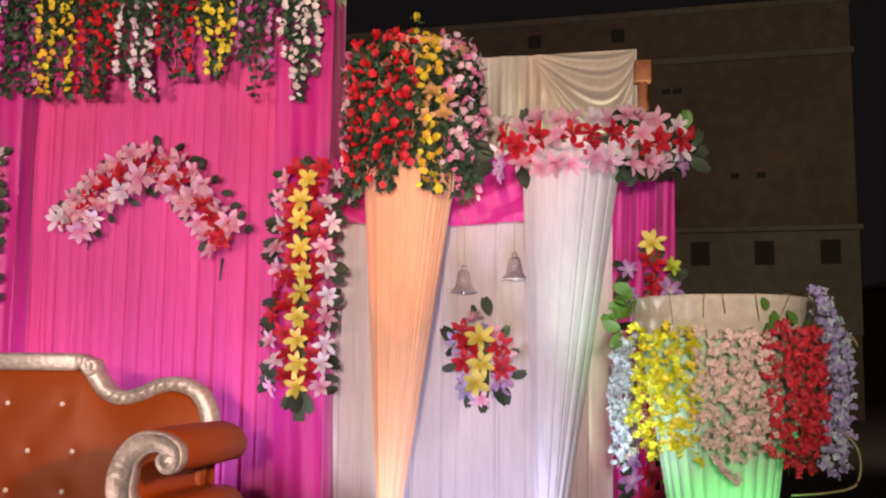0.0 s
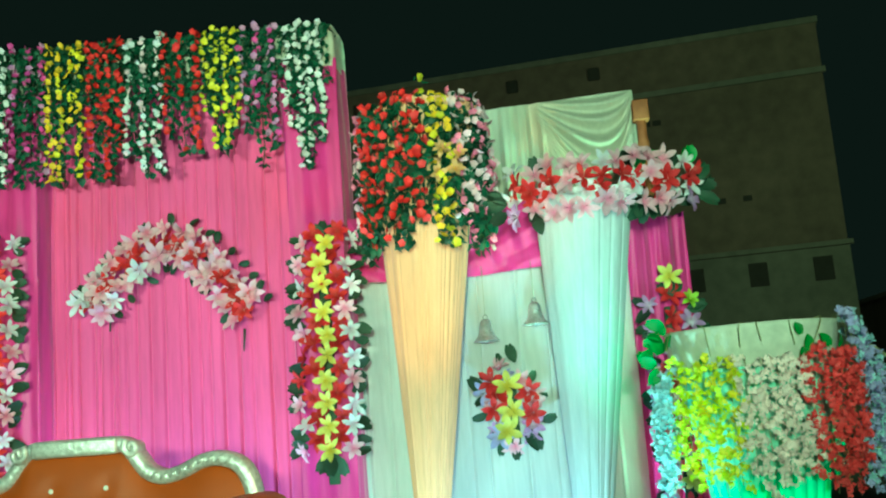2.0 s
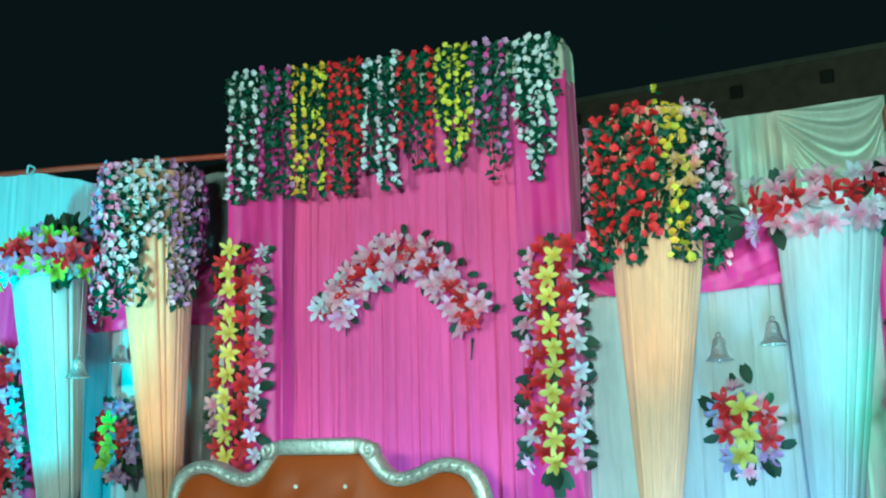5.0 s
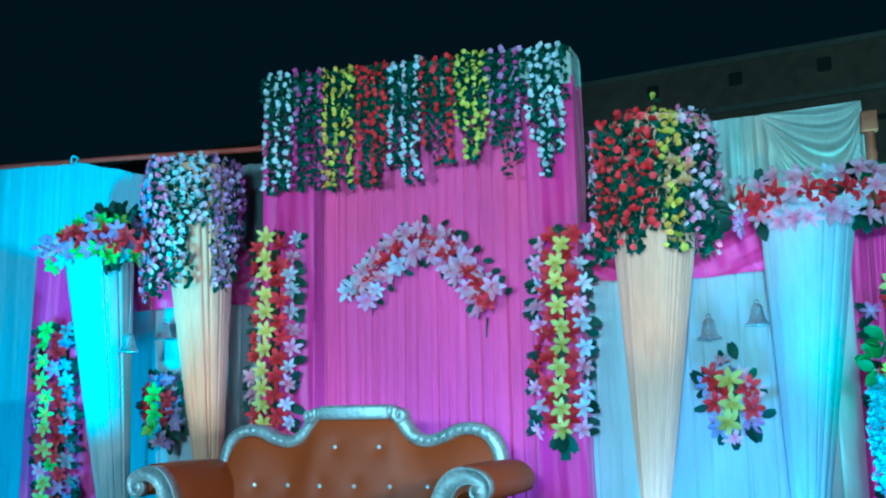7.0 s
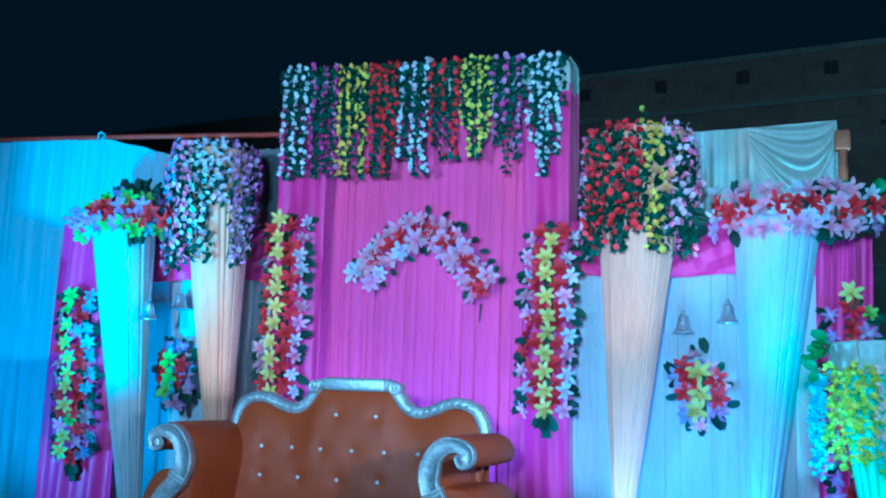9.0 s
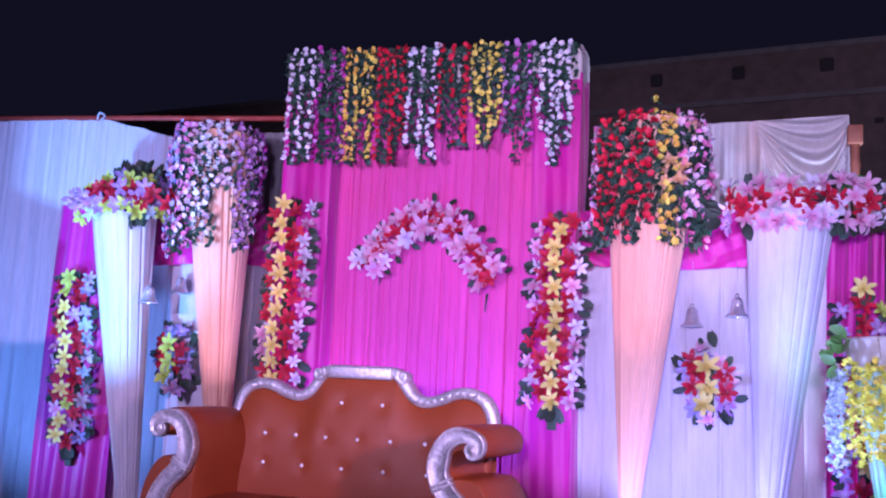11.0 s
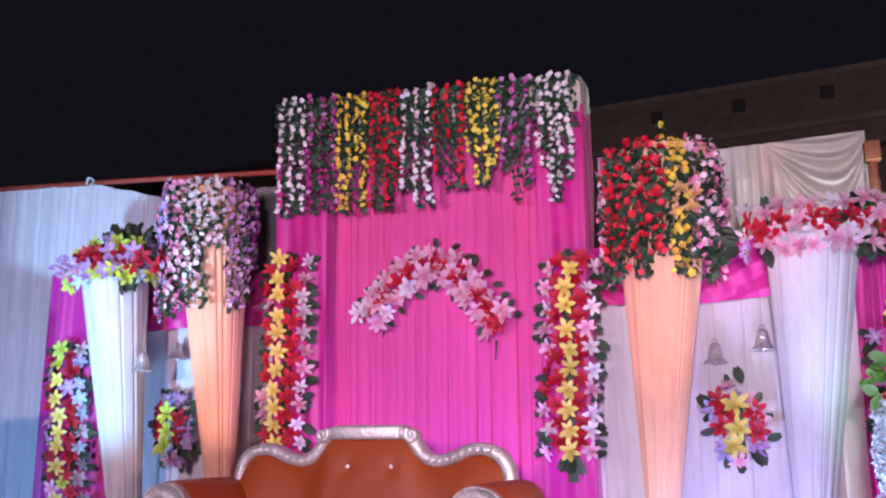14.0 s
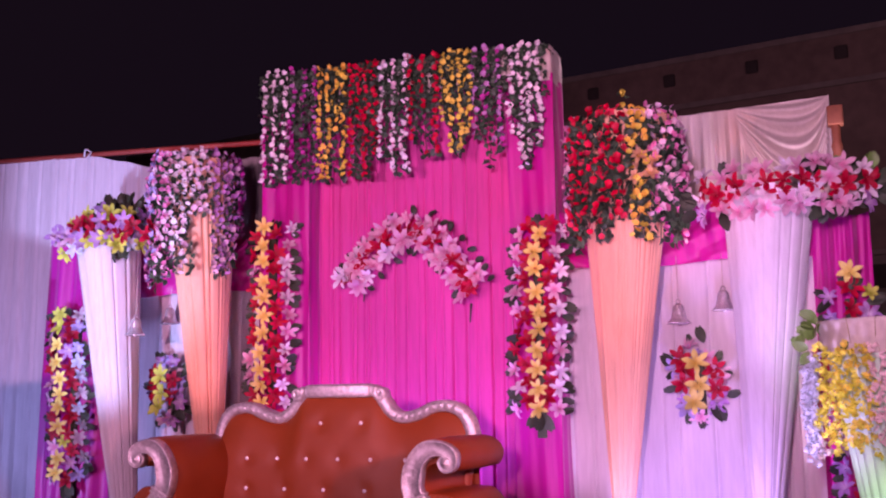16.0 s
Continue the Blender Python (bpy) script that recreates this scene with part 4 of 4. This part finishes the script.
for sgn in (-1, 1):
    xa, ya = XC + (0.795 if sgn > 0 else -0.925), 3.27
    ring = smooth_line([(x, 0, z) for x, z in ARM], 4)
    bm = bmesh.new()
    loops = []
    for v, inset in ((0.0, 0.006), (0.03, 0.0), (0.3, -0.004), (0.6, -0.004), (0.94, 0.0), (1.0, 0.012)):
        row = []
        for k, p in enumerate(ring):
            d = ring[min(k + 1, len(ring) - 1)] - ring[max(k - 1, 0)]
            nrm = Vector((d.z, 0, -d.x)).normalized()
            q = p + nrm * inset
            row.append(bm.verts.new((xa + sgn * q.x * 1.05 + 0.075 * v, ya + 0.02 + 0.48 * v, q.z)))
        loops.append(row)
    for a, b in zip(loops, loops[1:]):
        for k in range(len(a)):
            bm.faces.new((a[k], a[(k + 1) % len(a)], b[(k + 1) % len(a)], b[k]))
    bm.faces.new(loops[0][::-1])
    bm.faces.new(loops[-1])
    bmesh.ops.recalc_face_normals(bm, faces=bm.faces[:])
    arm = part("armrest", bm, ORANGE, sofa, "rolled orange padded arm")
    for f in arm.data.polygons:
        f.use_smooth = len(f.vertices) == 4
    line = smooth_line([(xa + sgn * u * 1.07, ya, z) for u, z in LIP], 6)
    scroll = part("scroll", flat_band(line, lambda t: 0.050 - 0.035 * max(0, (t - 0.46) / 0.54) ** 0.9 + 0.0015 * math.sin(t * 47), -0.025, 0.025), SILVER, arm, "carved silver scroll front")
    part("rosette", lathe([(0.0, 0.02), (0.01, 0.016), (0.018, 0.004), (0.024, 0.006), (0.026, 0.0), (0.0, -0.004)], 16, (0, 0, 0)), SILVER, scroll).matrix_basis = Matrix.Translation((xa + sgn * 0.004, ya - 0.028, 1.126)) @ pose(0, 0, 0, 90, 0, 0)
    for dz in (0.0, 0.018):
        bar = part("collar", box(-0.056, 0.056, -0.036, 0.02, -0.007, 0.007, 0.005), SILVER, scroll)
        bar.matrix_basis = Matrix.Translation((xa - sgn * (0.138 + dz * 0.5), ya, 0.945 + dz)) @ pose(0, 0, 0, 0, -sgn * 28, 0)

# ---- vases ----


def vase(x, y, mirror, seed, label, first="sky"):
    """A pleated cone stand with a pale rim, hung with wisteria garlands."""
    rng = random.Random(seed)
    v_ = thing("flower_stand", (x, y, STAGE), label, "flower stand", "flower stands at the stage's sides")
    pl = 26

    def fn(u, v):
        z = STAGE + v * (1.60 - STAGE)
        r = 0.075 + 0.190 * ((z - STAGE) / 1.3)
        q = u * pl
        r *= 1 - 0.06 * math.exp(-((q - int(q) - 0.5) / 0.2) ** 2)
        return (x + r * math.cos(u * math.tau), y + r * math.sin(u * math.tau), z)
    # net's green tint adds to the green lamp's light
    part("drape", grid(pl * 8, 10, fn, wrap=True), GREEN_LIT, v_, "pleated white net cone, green lamp light in its colour")
    part("rim", lathe([(0.258, 1.572), (0.284, 1.585), (0.291, 1.695), (0.296, 1.71), (0.284, 1.712), (0.273, 1.695), (0.258, 1.60)], 40, (x, y, 0)), RIM_WHITE, v_, "pale whitewashed rim")
    part("base", lathe([(0.0, STAGE), (0.19, STAGE), (0.19, STAGE + 0.03), (0.1, STAGE + 0.05)], 24, (x, y, 0)), POLE_BROWN, v_)
    part("filling", lathe([(0.0, 1.68), (0.17, 1.675), (0.272, 1.66)], 24, (x, y, 0)), STEM, v_)
    bands = [(-92, -64, (first,), 1.56, 1.19), (-62, -20, ("lime", "yellow", "lime"), 1.595, 1.25), (-20, 16, ("shell",), 1.595, 1.20), (16, 60, ("coral",), 1.60, 1.22), (66, 96, ("lavender", "lavender", "sky"), 1.73, 1.16), (110, 250, ("shell", "coral"), 1.60, 1.2)]
    for a0, a1, ks, z0, z1 in bands:
        gl = thing("wisteria_garland", (x, y, z0), "hanging %s artificial wisteria over the stand's rim" % {"sky": "pale blue", "lime": "bright yellow", "shell": "pale pink", "coral": "red", "lavender": "lavender"}[ks[0]], "garland", "wisteria garlands")
        cnt = 4 if a1 - a0 < 60 else 8
        for k in range(cnt):
            a = (a0 + (a1 - a0) * (k + 0.5) / cnt) * mirror
            s, c = math.sin(radians(a)), math.cos(radians(a))
            end = z1 + rng.uniform(-0.07, 0.06)
            r = 0.299 if ks[0] != "lavender" else 0.32
            pts = [(x + r * s, y - r * c, z0), (x + (r + 0.02) * s, y - (r + 0.02) * c, (z0 + end) / 2), (x + (r + 0.005) * s, y - (r + 0.005) * c, end)]
            if ks[0] == "lavender":
                w = 0.315 + 0.026 * k
                pts = [(x + 0.294 * s, y - 0.294 * c, 1.735), (x + w * s, y - w * c, 1.69 - 0.05 * k), (x + w * s, y - w * c, 1.45), (x + (w - 0.02) * s, y - (w - 0.02) * c, end)]
            strand(gl, pts, ks, rng, WISTERIA, 0.0080, 1.0, 0.036, 0, None, a, 1.0)
            part("stem", tube(pts, 0.0009, 4), VINE, gl)
    for k in range(10):
        a = rng.uniform(-85, 85)
        s, c = math.sin(radians(a)), math.cos(radians(a))
        z = rng.choice((1.70, 1.66, 1.62))
        m = Matrix.Translation((x + 0.306 * s, y - 0.306 * c, z)) @ pose(0, 0, 0, 90, 0, a) @ pose(0, 0, 0, 0, 0, rng.uniform(-130, -40)) @ pose(0, 0, 0, 0, -20, 0) @ Matrix.Scale(rng.uniform(0.45, 0.75), 4)
        piece("leaf", rng.choice(LEAF_FRESH), v_, m)
    for k in range(6):
        a = rng.uniform(-80, 80)
        s, c = math.sin(radians(a)), math.cos(radians(a))
        p = Vector((x + 0.292 * s, y - 0.292 * c, 1.712))
        tw = bmesh.new()
        tube(smooth_line([p, p + Vector((rng.uniform(-0.02, 0.02), -0.018, -0.005)), p + Vector((rng.uniform(-0.05, 0.05), -0.02, rng.uniform(-0.10, -0.05)))], 4), 0.0014, 4, tw)
        part("twig", tw, VINE, v_)
    e = x + mirror * 0.34
    tw = bmesh.new()
    tube(smooth_line([(e, y, 1.66), (e + mirror * 0.05, y, 1.63), (e + mirror * 0.10, y - 0.02, 1.58), (e + mirror * 0.12, y, 1.55)], 5), 0.004, 5, tw)
    part("twig", tw, VINE, v_, "pale curling twig")
    tw = bmesh.new()
    tube(smooth_line([(e - mirror * 0.05, y - 0.05, 1.24), (e + mirror * 0.04, y - 0.05, 1.27), (e + mirror * 0.10, y - 0.04, 1.20), (e + mirror * 0.09, y - 0.03, 1.10), (e, y - 0.03, 1.07), (e - mirror * 0.12, y - 0.04, 1.06)], 6), 0.0045, 5, tw)
    part("twig", tw, VINE, v_, "pale curling twig")
    return v_


right_vase = vase(0.542, 3.35, 1, 601, "pleated flower stand in green lamp tint with a whitewashed rim")
left_vase = vase(-5.02, 3.35, -1, 602, "pleated flower stand in green lamp tint beside the corner post", "coral")
rng = random.Random(610)
for sx, sz in ((0.24, 1.69), (0.20, 1.64), (0.25, 1.72), (0.23, 1.66), (0.21, 1.60)):
    for _ in range(2):
        leaf(right_vase, sx, 3.32, sz + rng.uniform(-0.03, 0.03), rng.uniform(120, 250), rng, 0.7, LEAF_FRESH)

# ---- buildings behind ----
house = thing("building", (-5.5, 28, 0), "long dark brick building with square openings at night", "building")
ang = math.degrees(math.atan2(-3.4, 26.5))
base_m = Matrix.Translation((7.9, 26.0, 0)) @ pose(0, 0, 0, 0, 0, ang)


def on_wall(ob):
    ob.matrix_basis = base_m
    return ob


on_wall(part("wall", box(-34, 0, 0, 9, 0, 11.35), BRICKWALL, house, smooth=False))
on_wall(part("parapet", box(-34, 0.06, -0.06, 0.3, 11.32, 11.5, 0.02), CONCRETE, house, smooth=False))
on_wall(part("cornice", box(-34, 0.08, -0.10, 0.0, 9.85, 10.02, 0.02), CONCRETE, house, smooth=False))
on_wall(part("ledge", box(-34, 0.12, -0.16, 0.0, 5.0, 5.14, 0.02), CONCRETE, house, smooth=False))
on_wall(part("lower_band", box(-34, 0.03, -0.05, 0.0, 2.2, 5.0), CONCRETE, house, "paler plastered lower storey", smooth=False))
for k in range(9):
    w = on_wall(part("window", box(-0.95 - 1.68 * k, -0.45 - 1.68 * k, -0.07, -0.052, 4.1, 4.75), HOLE, house, smooth=False))
    on_wall(part("sill", box(-1.0 - 1.68 * k, -0.40 - 1.68 * k, -0.14, -0.05, 4.03, 4.09, 0.01), CONCRETE, w, smooth=False))
for k in range(8):
    on_wall(part("vent", box(-6.4 - 2.43 * k, -6.05 - 2.43 * k, -0.02, -0.004, 10.62, 11.0, 0.05), HOLE, house, smooth=False))
for vx, vz in ((-4.9, 9.0), (-4.6, 9.0), (-3.1, 6.5), (-2.4, 6.5)):
    on_wall(part("vent", box(vx - 0.12, vx + 0.12, -0.02, -0.004, vz, vz + 0.16), HOLE, house, smooth=False))

far = thing("house", (14.5, 30, 0), "low brown plastered house behind, hung with string lights", "house")
part("wall", box(11.47, 24, 33.0, 40, 0, 4.15), BRICKWALL, far, smooth=False)
part("roof", box(11.35, 24.2, 32.85, 40, 4.15, 4.32, 0.03), CONCRETE, far, smooth=False)
GLOW = bpy.data.materials.new("warm_bulb")
GLOW.use_nodes = True
GLOW.node_tree.nodes["Principled BSDF"].inputs["Emission Color"].default_value = (1.0, 0.36, 0.12, 1)
GLOW.node_tree.nodes["Principled BSDF"].inputs["Emission Strength"].default_value = 3.5
for bx, n, step, lean, bend in ((12.42, 7, 0.57, 0.08, 0.012), (13.46, 6, 0.66, 0.015, 0.0), (13.68, 6, 0.64, 0.03, 0.035), (14.9, 5, 0.60, -0.02, 0.01)):
    st = thing("string_light", (bx, 32.6, 1.4), "drooping string of small warm bulbs hanging at night", "string light", "strings of warm bulbs")
    pts = [(bx + lean * k + bend * k * k, 32.6, 5.12 - step * k) for k in range(n)]
    part("cable", tube([(bx, 32.6, 5.3)] + pts, 0.008, 4), HOLE, st)
    for p in pts:
        part("bulb", lathe([(0, 0.045), (0.03, 0.03), (0.04, 0), (0.03, -0.03), (0, -0.045)], 8, p), GLOW, st, "small warm glowing bulb")
